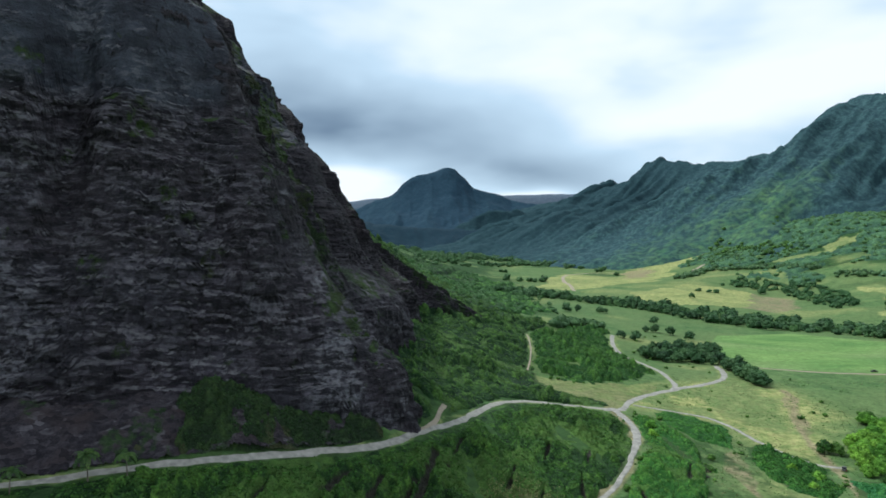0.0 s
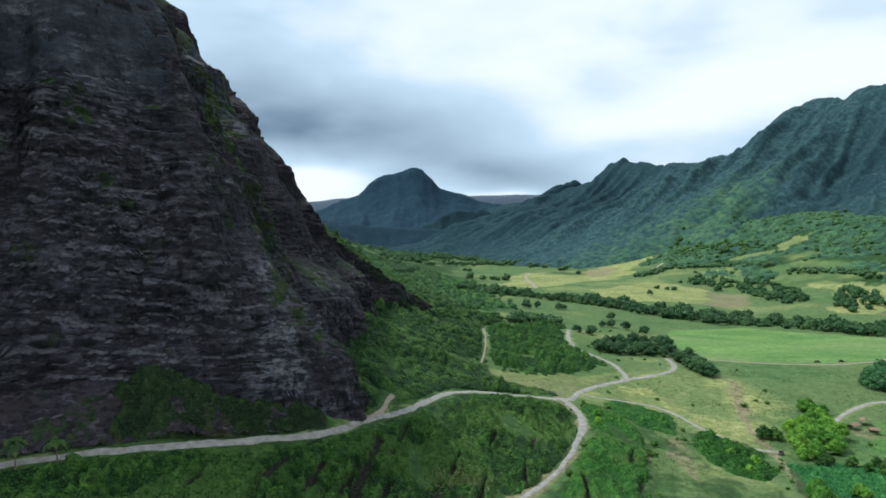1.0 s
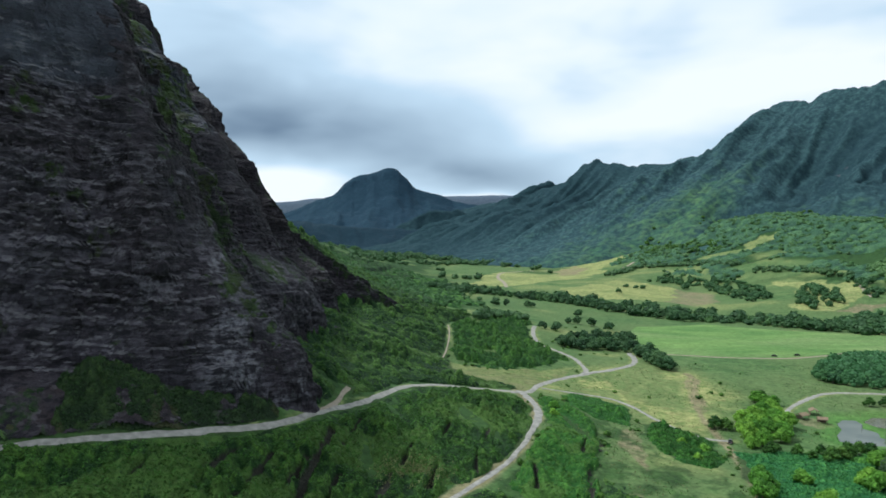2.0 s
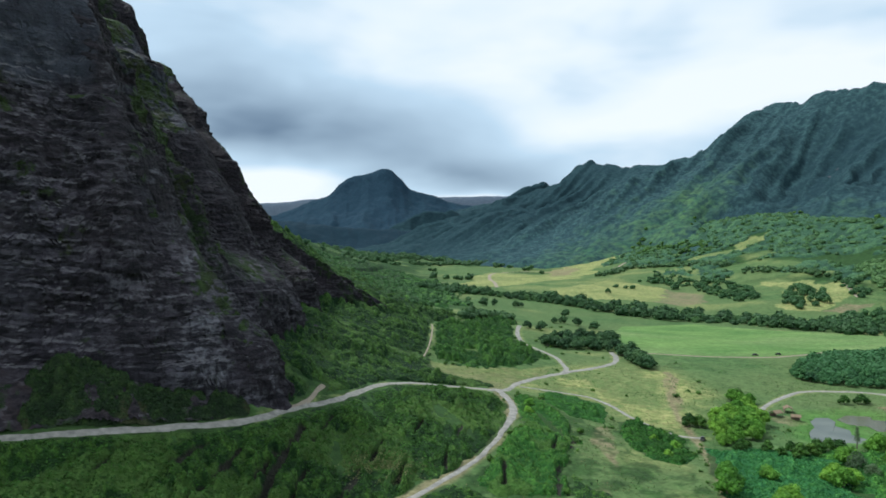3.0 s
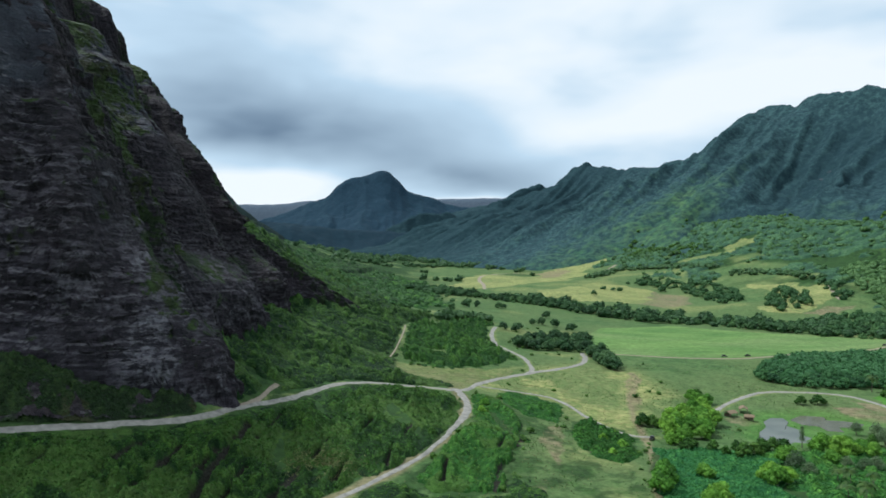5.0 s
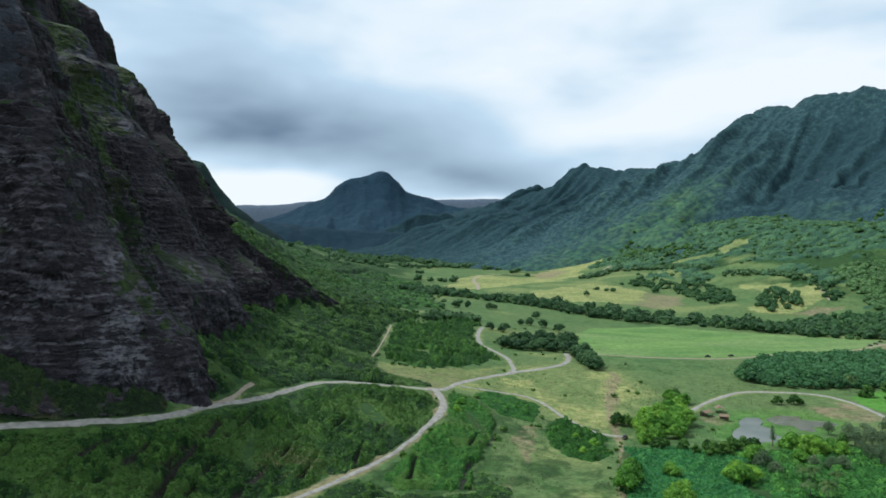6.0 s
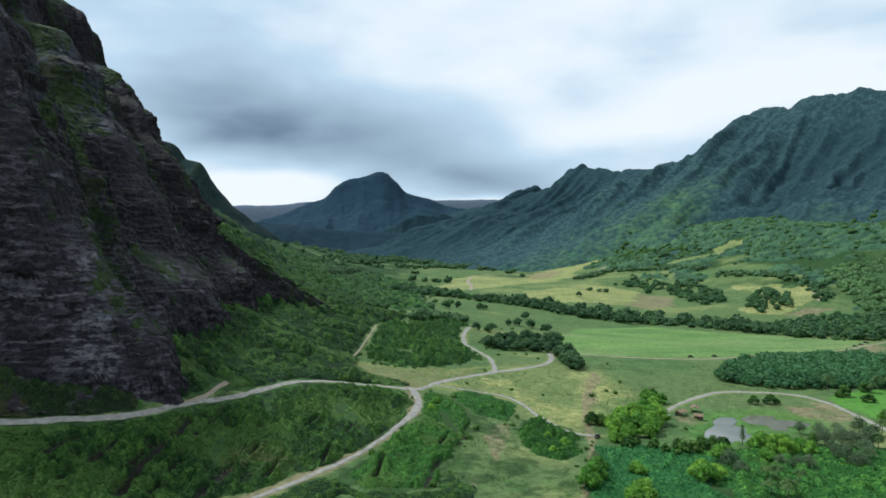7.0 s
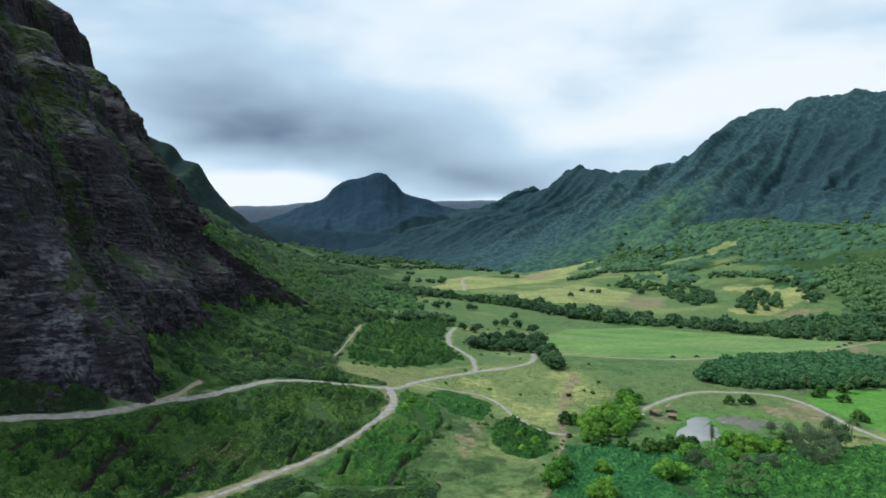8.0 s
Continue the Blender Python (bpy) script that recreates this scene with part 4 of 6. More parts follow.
def cliff_patch(X, Y, own, along_of, outward, weathered):
    """A sheet of the cliff on a lattice of places; own tells which corners belong to it."""
    Z = cliff_height(X, Y)
    e = 0.7
    gx, gy = (cliff_height(X + e, Y) - cliff_height(X - e, Y)) / (2 * e), (cliff_height(X, Y + e) - cliff_height(X, Y - e)) / (2 * e)
    slope = np.hypot(gx, gy)
    steep = smooth(0.4, 1.1, slope)
    along = along_of(X, Y)
    lift = Z + 3.5 * fbm(X, Y, 70, 2, 81) + 0.05 * along
    # courses of lava: each face stands nearly upright and steps back at its top
    out = 0
    for thick, wide, amount, seed in ((9.0, 13.0, 0.9, 83), (4.2, 6.0, 0.9, 85), (2.0, 3.4, 0.7, 87)):
        level = lift / thick + 0.22 * vnoise(along / (wide * 1.6), lift / 30, seed)
        row = np.floor(level)
        f = level - row
        proud = 0.15 + 1.5 * smooth(-0.15, 0.5, fbm(along, lift * 1.6, wide * 0.8, 3, seed + 9))
        chunk = blocks(along + 0.9 * vnoise(Z / 3, along / 9, seed), row, wide, seed + 5) + 0.6 * blocks(along, row, wide * 0.37, seed + 6)
        out = out + amount * (0.34 * thick * (f - 0.5) * proud + 0.22 * thick * chunk * smooth(0, 0.15, f))
    out = out * (1 - 0.6 * weathered * smooth(160, 175, lift + 6 * vnoise(along / 12, Z / 40, 82)))
    out = out + 1.5 * vnoise3(X / 7, Y / 7, Z / 7, 91) + 0.7 * vnoise3(X / 2.6, Y / 2.6, Z / 2.6, 92)
    front, flank = cliff_faces(X, Y)
    out = steep * out * (0.45 + 0.55 * smooth(-0.4, 0.3, fbm(along, Z, 40, 3, 94))) * (0.5 + 0.5 * smooth(3, 26, np.abs(front - flank))) * smooth(-7, 4, Z - valley(X, Y))
    V = np.stack([X + outward[0] * out, Y + outward[1] * out, Z], -1).reshape(-1, 3)
    use = own & (Z > valley(X, Y) - 5)
    keep = use[:-1, :-1] | use[1:, :-1] | use[:-1, 1:] | use[1:, 1:]
    v, f, used = trimmed(V, grid_faces(*X.shape, keep))
    soft = slope.copy()
    for _ in range(6):
        soft[1:-1] = (soft[:-2] + 2 * soft[1:-1] + soft[2:]) / 4
        soft[:, 1:-1] = (soft[:, :-2] + 2 * soft[:, 1:-1] + soft[:, 2:]) / 4
    high, away = spur_height(X, Y)
    on_spur = smooth(26, 18, away) * (high > Z - 1.0) * smooth(0.8, 1.5, slope)
    green = smooth(1.45, 0.8, soft) * (0.34 + 0.4 * weathered) + 0.3 * fbm(X, Y, 24, 4, 88)
    green += 0.38 * smooth(0.25, 0.55, fbm(along, Z, 14, 3, 89))
    for path, _ in FLANK_GULLIES:
        green += 0.5 * smooth(26, 7, np.abs(Y - curve(path, X)) + 9 * fbm(X, Y, 16, 3, 90)) * (Y > 296)
    green += 0.6 * smooth(680, 900, Y)
    ledge = 0 * X
    for gx, gy, gz, r in GRASSY_LEDGES:
        d = np.sqrt((X - gx) ** 2 + (Y - gy) ** 2 + (0.8 * (Z - gz)) ** 2)
        ledge = np.maximum(ledge, smooth(r * 1.6, r * 0.3, d + 0.8 * r * fbm(along, Z, 7, 4, 99)))
    green = np.maximum(green, 0.72 * ledge)
    green = green * (1 - 0.85 * on_spur)
    toe = smooth(42, 64, along) * smooth(130, 90, Z)
    pale = smooth(0.22 - 0.42 * toe, 0.55 - 0.35 * toe, fbm(along, Z, 15, 4, 95)) * smooth(0.5, 1.2, slope) * weathered * (0.55 + 0.45 * toe)
    if weathered > 0.5:
        pale = np.maximum(pale, 0.75 * smooth(12, -25, along) * smooth(-0.15, 0.3, fbm(along, Z, 18, 4, 97)) * smooth(0.5, 1.2, slope))
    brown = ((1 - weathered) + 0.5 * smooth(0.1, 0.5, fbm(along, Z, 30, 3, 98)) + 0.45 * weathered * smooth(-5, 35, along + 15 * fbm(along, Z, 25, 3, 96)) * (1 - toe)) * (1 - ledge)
    return v, f, np.clip(green, 0, 1).ravel()[used], pale.ravel()[used], np.clip(brown, 0, 1).ravel()[used]


def build_cliff():
    # the front on a lattice along and into the wall, the flank on one turned with the compass; they overlap at the corner
    al, inw = steps((-900, -150, 15), (-150, 112, 0.8)), steps((-12, 3, 0.18), (3, 80, 0.36), (80, 300, 8))
    A, I = np.meshgrid(al, inw)
    bx, by = A, I + 0.37 * 98 + 0.93 * 240
    norm = 0.93 * 0.93 + 0.37 * 0.37
    FX, FY = (0.93 * bx - 0.37 * by) / norm, (0.37 * bx + 0.93 * by) / norm
    front, flank = cliff_faces(FX, FY)
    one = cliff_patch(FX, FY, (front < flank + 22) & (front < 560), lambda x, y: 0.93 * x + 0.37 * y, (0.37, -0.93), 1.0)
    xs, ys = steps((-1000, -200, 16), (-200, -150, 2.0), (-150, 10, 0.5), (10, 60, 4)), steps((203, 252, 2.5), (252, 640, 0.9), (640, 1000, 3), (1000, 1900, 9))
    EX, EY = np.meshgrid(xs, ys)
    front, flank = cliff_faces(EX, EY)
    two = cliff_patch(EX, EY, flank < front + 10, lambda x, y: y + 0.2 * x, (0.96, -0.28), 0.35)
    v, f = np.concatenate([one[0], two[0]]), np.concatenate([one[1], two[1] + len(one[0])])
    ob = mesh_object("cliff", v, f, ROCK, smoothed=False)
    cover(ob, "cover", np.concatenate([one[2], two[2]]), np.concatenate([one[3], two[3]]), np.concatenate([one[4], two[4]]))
    return tagged(ob, "dark layered basalt cliff with grassy ledges and gullies", "cliff", kind="structure")


def ridge_place(U, V):
    """Places on the long ridge: U metres down the valley side from its crest, V metres along it; also how far each stands out on a spur."""
    plan = np.array(RIDGE_PLAN, float)
    arc = np.r_[0, np.cumsum(np.hypot(*np.diff(plan, axis=0).T))]
    X, Y = np.interp(V, arc, plan[:, 0]) - 0.89 * U, np.interp(V, arc, plan[:, 1]) - 0.455 * U
    crest = curve(RIDGE_CREST, V) + 9 * fbm(V, 0 * V + 2, 30, 5, 91, 0.62) * smooth(160, 0, U) * smooth(-200, 0, U)
    base = 60 + 40 * smooth(2000, 3200, V)
    fall = curve(RIDGE_FALL, U * (1 + 0.12 * fbm(V, 0 * V, 260, 2, 92)))
    Z = base + (crest - base) * fall
    # spurs and gullies run down the slope, joining as they go
    mid = np.clip(U / 1000, 0, 1)
    warp = V + 55 * fbm(X, Y, 220, 3, 93) + 0.02 * U
    spurs = 0.55 * ridged(warp, U * 0.06, 270, 1, 94) + 0.45 * ridged(warp + 0.12 * U, U * 0.10, 115, 4, 96)
    calm = smooth(3600, 2850, V)
    Z = Z + calm * spurs * (10 + 125 * np.sin(np.pi * np.clip(mid * 1.2, 0, 1)) ** 0.8) * smooth(0, 130, U) + calm * 40 * ridged(warp - 0.35 * U, U * 0.05, 380, 1, 99) * smooth(120, 350, U) * smooth(800, 560, U) + 16 * fbm(X, Y, 70, 6, 97, 0.6) * smooth(0, 60, U)
    return X, Y, Z, spurs


def build_ridge():
    vs = np.r_[steps((0, 900, 25)), steps((906, 3710, 6))]
    us = steps((-500, -60, 40), (-60, 200, 6), (200, 1000, 8), (1000, 1200, 20))
    U, V = np.meshgrid(us, vs)
    X, Y, Z, spurs = ridge_place(U, V)
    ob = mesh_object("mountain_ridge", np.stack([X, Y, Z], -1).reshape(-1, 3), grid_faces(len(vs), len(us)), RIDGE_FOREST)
    light = smooth(310, 150, Z + 80 * fbm(X, Y, 160, 4, 98) - 70 * np.clip(spurs, 0, 1)) * 0.5 * smooth(1950, 1500, V) + 0.22 * smooth(0.1, 0.7, spurs) * smooth(150, 450, U) * smooth(2600, 2000, V)
    # spur crests coloured lighter to sharpen the relief's shading
    light = light + 0.14 * smooth(0.1, 0.6, spurs) * smooth(60, 300, U)
    # gullies and the valley's head darkened in colour as painted shade
    gully_head_shade = smooth(0.15, -0.35, spurs) * smooth(20, 160, U) * smooth(1000, 700, U)
    gully_head_shade = np.maximum(gully_head_shade, 1.3 * smooth(2000, 2750, V + 120 * fbm(X, Y, 140, 3, 100)))
    bare = smooth(0.1, -0.45, spurs) * smooth(100, 300, U) * smooth(750, 500, U) * 0.6
    cover(ob, "cover", light, bare, gully_head_shade)
    tagged(ob, "long fluted green mountain ridge above the valley", "mountain", kind="structure")
    return ob


def build_peak():
    xs, ys = steps((-2600, -1300, 60), (-1300, 1500, 10), (1500, 2600, 60)), steps((3300, 4100, 22), (4100, 4550, 9), (4550, 4930, 30))
    X, Y = np.meshgrid(xs, ys)
    crest = curve(PEAK_CREST, X) + 6 * fbm(X, 0 * X, 40, 3, 101)
    d = 4450 + 25 * fbm(X, Y, 200, 2, 103) - Y
    fall = curve([(-480, 0.2), (-200, 0.6), (0, 1.0), (120, 0.80), (300, 0.52), (600, 0.26), (900, 0.06), (1200, -0.2)], d)
    base = 120 + 0 * X
    Z = base + (crest - base) * fall
    spurs = ridged(X + 60 * fbm(X, Y, 250, 2, 104), d * 0.2, 190, 3, 105)
    Z = Z + spurs * 44 * np.sin(np.pi * np.clip(d / 1100, 0, 1)) + 12 * fbm(X, Y, 60, 5, 107) * smooth(0, 80, d)
    ob = mesh_object("far_peak", np.stack([X, Y, Z], -1).reshape(-1, 3), grid_faces(len(ys), len(xs)), PEAK_HAZE_FOREST)
    # spurs lightened in colour as lit streaks
    cover(ob, "cover", 0.4 * smooth(0.1, 0.6, spurs), 0 * X)
    return tagged(ob, "forested pyramid peak closing the valley, coloured with painted shade and haze", "mountain", kind="structure")


def build_far_hills():
    xs, ys = steps((-2200, 2600, 22)), steps((4600, 4900, 20))
    X, Y = np.meshgrid(xs, ys)
    top = curve([(-2200, 420), (-895, 436), (-658, 446), (-459, 466), (0, 450), (518, 492), (726, 494), (978, 503), (1125, 520), (2600, 480)], X) + 8 * fbm(X, Y, 90, 3, 111)
    Z = top - 300 * smooth(40, 300, np.abs(Y - 4790))
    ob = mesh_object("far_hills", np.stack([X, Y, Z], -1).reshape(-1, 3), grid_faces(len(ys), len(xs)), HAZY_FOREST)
    cover(ob, "cover", 0 * X)
    return tagged(ob, "low hills beyond the pass, blue-grey from painted haze", "hills", kind="structure")


def build_west_range():
    """The range behind the cliff: its crest runs down to the valley's head in steps."""
    xs, ys = steps((-2600, -1200, 60), (-1200, 200, 9)), steps((1350, 1900, 22), (1900, 2500, 10), (2500, 3000, 40))
    X, Y = np.meshgrid(xs, ys)
    crest = curve([(-2600, 700), (-1200, 640), (-900, 575), (-760, 515), (-690, 486), (-655, 470), (-628, 426), (-575, 412), (-545, 366), (-490, 295), (-410, 226), (-280, 140), (-160, 60), (-60, -40), (200, -120)], X) + 7 * fbm(X, 0 * X, 35, 4, 171)
    d = 2350 + 35 * fbm(X, Y, 160, 2, 172) - Y
    Z = 50 - 150 * smooth(-330, -120, X) + np.maximum(crest - 50, 0) * curve([(-650, 0.2), (-200, 0.75), (0, 1.0), (120, 0.80), (300, 0.55), (600, 0.30), (900, 0.10), (1000, -0.1)], d)
    spurs = ridged(X + 0.35 * d + 40 * fbm(X, Y, 150, 2, 173), d * 0.15, 170, 3, 174)
    Z = Z + spurs * 30 * np.sin(np.pi * np.clip(d / 1000, 0, 1)) + 7 * fbm(X, Y, 45, 4, 175) * smooth(0, 60, d)
    ob = mesh_object("west_range", np.stack([X, Y, Z], -1).reshape(-1, 3), grid_faces(len(ys), len(xs)), WEST_FOREST)
    # lighter spurs, and painted shade in the gullies
    cover(ob, "cover", 0.5 * smooth(0.1, 0.6, spurs), 0 * X, smooth(0.1, -0.4, spurs))
    return tagged(ob, "dark forested range running down behind the cliff", "mountain", kind="structure")


def build_foothills():
    xs, ys = steps((-900, 620, 10)), steps((2650, 3350, 12))
    X, Y = np.meshgrid(xs, ys)
    crest = curve([(-900, 290), (-500, 245), (-300, 222), (-130, 205), (100, 196), (300, 190), (450, 150), (620, 90)], X) + 9 * fbm(X, 0 * X, 60, 4, 181)
    d = 3080 + 45 * fbm(X, Y, 180, 2, 182) - Y
    Z = 60 + (crest - 60) * curve([(-300, 0.5), (0, 1.0), (80, 0.93), (240, 0.55), (400, 0.12), (450, -0.1)], d)
    spurs = ridged(X + 30 * fbm(X, Y, 120, 2, 183), d * 0.2, 120, 3, 184)
    Z = Z + spurs * 16 * np.sin(np.pi * np.clip(d / 430, 0, 1)) + 4 * fbm(X, Y, 35, 4, 185)
    ob = mesh_object("foothills", np.stack([X, Y, Z], -1).reshape(-1, 3), grid_faces(len(ys), len(xs)), FOOT_FOREST_SHADED)
    # gullies take painted shade through the third channel
    cover(ob, "cover", 0 * X, 0 * X, smooth(0.1, -0.4, spurs))
    return tagged(ob, "wooded foothills below the far peak, darkened with painted cloud shadow", "hills", kind="structure")


def build_road(label, line, width, mat, flare=1.0):
    """A crowned gravel strip with uneven edges and wheel ruts; flare widens its first third."""
    pts = np.array(line, float)
    arc = np.r_[0, np.cumsum(np.hypot(*np.diff(pts, axis=0).T))]
    s = np.arange(0, arc[-1], 1.5 if width < 8 else 6.0)
    knots = [list(zip(arc, pts[:, k])) for k in (0, 1)]
    cx, cy = curve(knots[0], s), curve(knots[1], s)
    for _ in range(6):
        cx[1:-1], cy[1:-1] = (cx[:-2] + 2 * cx[1:-1] + cx[2:]) / 4, (cy[:-2] + 2 * cy[1:-1] + cy[2:]) / 4
    tx, ty = np.gradient(cx), np.gradient(cy)
    ln = np.hypot(tx, ty)
    nx, ny = -ty / ln, tx / ln
    across = np.linspace(-1, 1, 9)
    widen = 1 + (flare - 1) * smooth(0.38, 0.08, s / arc[-1])
    left, right = (widen * width / 2 * (1 + 0.55 * fbm(s, 0 * s + k, 7, 4, 121 + k, 0.6)) for k in (0, 5))
    w = np.where(across[None] < 0, left[:, None], right[:, None]) * across[None]
    X, Y = cx[:, None] + nx[:, None] * w, cy[:, None] + ny[:, None] * w
    Z = surface(X.ravel(), Y.ravel()).reshape(X.shape) + 0.16 * (1 - np.abs(across[None]) ** 6) + 0.02 - 0.10 * np.exp(-((np.abs(across[None]) - 0.45) / 0.16) ** 2) * 0.6
    Z[:, 0] -= 0.5
    Z[:, -1] -= 0.5
    ob = mesh_object("road", np.stack([X, Y, Z], -1).reshape(-1, 3), grid_faces(len(s), 9), mat)
    return tagged(ob, label, "road", kind="structure")


build_ground()
build_cliff()
build_ridge()
build_peak()
build_far_hills()
build_west_range()
build_foothills()
for _label, _line, _width in ROADS:
    build_road(_label, _line, _width, GRAVEL if "gravel" in _label else DIRT, 2.2 if _line is LOWER_ROAD else 1.0)


def build_pond(label, poly, mat):
    pts = np.array(poly, float)
    c = pts.mean(0)
    n = 96
    arc = np.r_[0, np.cumsum(np.hypot(*np.diff(np.r_[pts, pts[:1]], axis=0).T))]
    s = np.linspace(0, arc[-1], n, endpoint=False)
    ring = np.stack([np.interp(s, arc, np.r_[pts[:, k], pts[:1, k]]) for k in (0, 1)], -1)
    rings = [c + (ring - c) * f for f in (1.05, 0.7, 0.35, 0.01)]
    v = np.concatenate(rings)
    v = np.c_[v, np.full(len(v), 0.62)]
    f = [(k * n + i, k * n + (i + 1) % n, (k + 1) * n + (i + 1) % n, (k + 1) * n + i) for k in range(3) for i in range(n)]
    ob = mesh_object("water", v, f, mat)
    return tagged(ob, label, "pond", kind="structure")


build_pond("still grey pond with grassy banks", POND_WEST, WATER)
build_pond("shallow muddy pond among grass", POND_EAST, MUDDY)


# ---- thickets: dense carpets of shrubs, vines and tall grass ----
def leaf_quads(rng, places, normals, size):
    """Small kite-shaped leaf sprays at places, facing along normals."""
    n = len(places)
    nrm = normals / np.linalg.norm(normals, axis=1, keepdims=True)
    ref = rng.normal(size=(n, 3))
    a = np.cross(nrm, ref)
    a /= np.linalg.norm(a, axis=1, keepdims=True) + 1e-9
    b = np.cross(nrm, a)
    s = (size * rng.uniform(0.55, 1.3, n))[:, None]
    w = rng.uniform(0.55, 0.9, n)[:, None]
    dip = nrm * s * 0.18
    v = np.stack([places - a * s * 0.5, places - b * s * w * 0.5 + dip, places + a * s * 0.6, places + b * s * w * 0.5 + dip], 1).reshape(-1, 3)
    return v, np.arange(4 * n).reshape(n, 4)


# washed-out gullies that run down the slopes, with half-widths
GULLIES = [([(-3, 268), (-6, 249), (-9, 234), (-11, 210)], 2.2), ([(-10, 245), (-13, 232), (-15, 222)], 1.5), ([(21, 248), (15, 228), (11, 214)], 1.8), ([(-40, 222), (-33, 238)], 1.8), ([(39, 256), (34, 238)], 1.4),
           ([(57, 273), (54, 256)], 1.3), ([(125, 325), (118, 295), (107, 262)], 1.7), ([(103, 264), (92, 226)], 1.6), ([(80, 266), (76, 244)], 1.4), ([(8, 286), (2, 260)], 1.2), ([(-22, 242), (-27, 220)], 1.4),
           ([(-55, 222), (-60, 205)], 1.5), ([(30, 275), (25, 255)], 1.1), ([(48, 300), (43, 280)], 1.0), ([(2, 240), (-2, 215)], 1.3), ([(-28, 215), (-33, 198)], 1.4), ([(66, 300), (62, 284)], 1.0), ([(112, 300), (104, 280)], 1.2)]


def canopy_shape(poly, size, height, x, y, seed, base, gaps, groove, grassy, ragged):
    """Height of a carpet of plants, how far it covers the ground, and which plant, grass or soil each place shows,
    painted shade included.
    """
    wx, wy = x + 5.0 * fbm(x, y, 13, 4, seed, 0.6), y + 5.0 * fbm(x, y, 13, 4, seed + 3, 0.6)
    inner = np.minimum(edge(poly, wx, wy) + ragged * fbm(x, y, 8, 3, seed + 13, 0.6), road_distance(x, y) - 0.1 + 1.6 * fbm(x, y, 6, 3, seed + 4))
    f1, r1 = cells(x + 1.2 * fbm(x, y, 3, 2, seed + 6), y + 1.2 * fbm(x, y, 3, 2, seed + 16), size, seed + 7)
    f2, r2 = cells(x, y, size * 0.42, seed + 8)
    # near the border whole plants are missing
    c = smooth(-0.2, 1.4, inner - (0.35 * ragged * r1 if ragged else 0))
    if gaps:
        c = c * smooth(-0.25, 0.0, fbm(x, y, 16, 4, seed + 5) + 0.55 - gaps)
    crown = np.sqrt(np.clip(1 - (f1 / 0.74) ** 2, 0, 1)) * (0.25 + 1.0 * r1 * r1)
    tuft = np.sqrt(np.clip(1 - (f2 / 0.8) ** 2, 0, 1)) * (0.3 + 0.7 * r2)
    # the slope is grassier towards the fork of the roads
    meadowy = grassy + (0.24 * smooth(-15, 45, x - 0.25 * (y - 250)) if groove else 0)
    lawn = smooth(0.10, 0.40, fbm(x, y, 26, 4, seed + 10) + meadowy) if grassy else 0 * x
    h = height * (0.06 + 0.95 * crown + 0.28 * tuft) * np.clip(0.85 + 1.0 * fbm(x, y, 22, 3, seed + 9), 0.3, 1.7) * (0.4 + 0.6 * smooth(0, 8, inner)) * (1 - 0.5 * lawn)
    if groove:
        h = h * (0.12 + 0.88 * smooth(2.5, 16, line_distance(MAIN_ROAD, x, y)))
    soil, kind_and_shade = 0 * x, 0.6 * r1 + 0.4 * r2
    if groove:
        # rain has combed the slope into ribs and furrows
        furrow = ridged(x + 0.18 * y + 2.0 * fbm(x, y, 12, 2, seed + 14), y * 0.16, 10.0, 2, seed + 15)
        h = h * (0.75 + 0.35 * furrow) + 1.7 * furrow * smooth(1, 10, road_distance(x, y))
        # paints light on the ribs and shade in the furrows
        kind_and_shade = kind_and_shade + 0.28 * furrow
        for line, half in GULLIES:
            d = line_distance(line, x, y) + 1.3 * fbm(x, y, 5, 3, seed + 12)
            cut = groove * smooth(half * 1.5, half * 0.3, d + 0.25 * half * r2)
            h = h * (1 - cut) + 0.12 * cut
            h = h + 1.2 * smooth(half * 3.6, half * 2.0, d) * (1 - cut)
            # this soil also carries the gullies' painted shadow
            soil = np.maximum(soil, 0.85 * cut)
            lawn = np.maximum(lawn, 0.35 * smooth(half * 5.0, half * 3.0, d) * (1 - cut) * (r2 > 0.35))
    z0 = base(x, y)
    return z0 + h * c - 0.7 * (1 - c), c, np.clip(kind_and_shade, 0, 1), lawn, soil


def talus_base(x, y):
    """The heap of fallen rock that leans on the cliff above the road."""
    d = np.clip(line_distance(MAIN_ROAD, x, y) - 3.5, 0, 40)
    heap = 3.5 * np.exp(-((x + 72) / 17.0) ** 2 - ((y - 243) / 12.0) ** 2)
    return surface(x, y) + np.clip(0.5 * d, 0, 8.5) * (0.75 + 0.5 * fbm(x, y, 24, 3, 213)) + heap


def slope_base(x, y):
    return np.maximum(surface(x, y), np.minimum(cliff_height(x, y), surface(x, y) + 3))


def clear_of_rock(x, y):
    return smooth(6.0, 2.0, cliff_height(x, y) - surface(x, y))


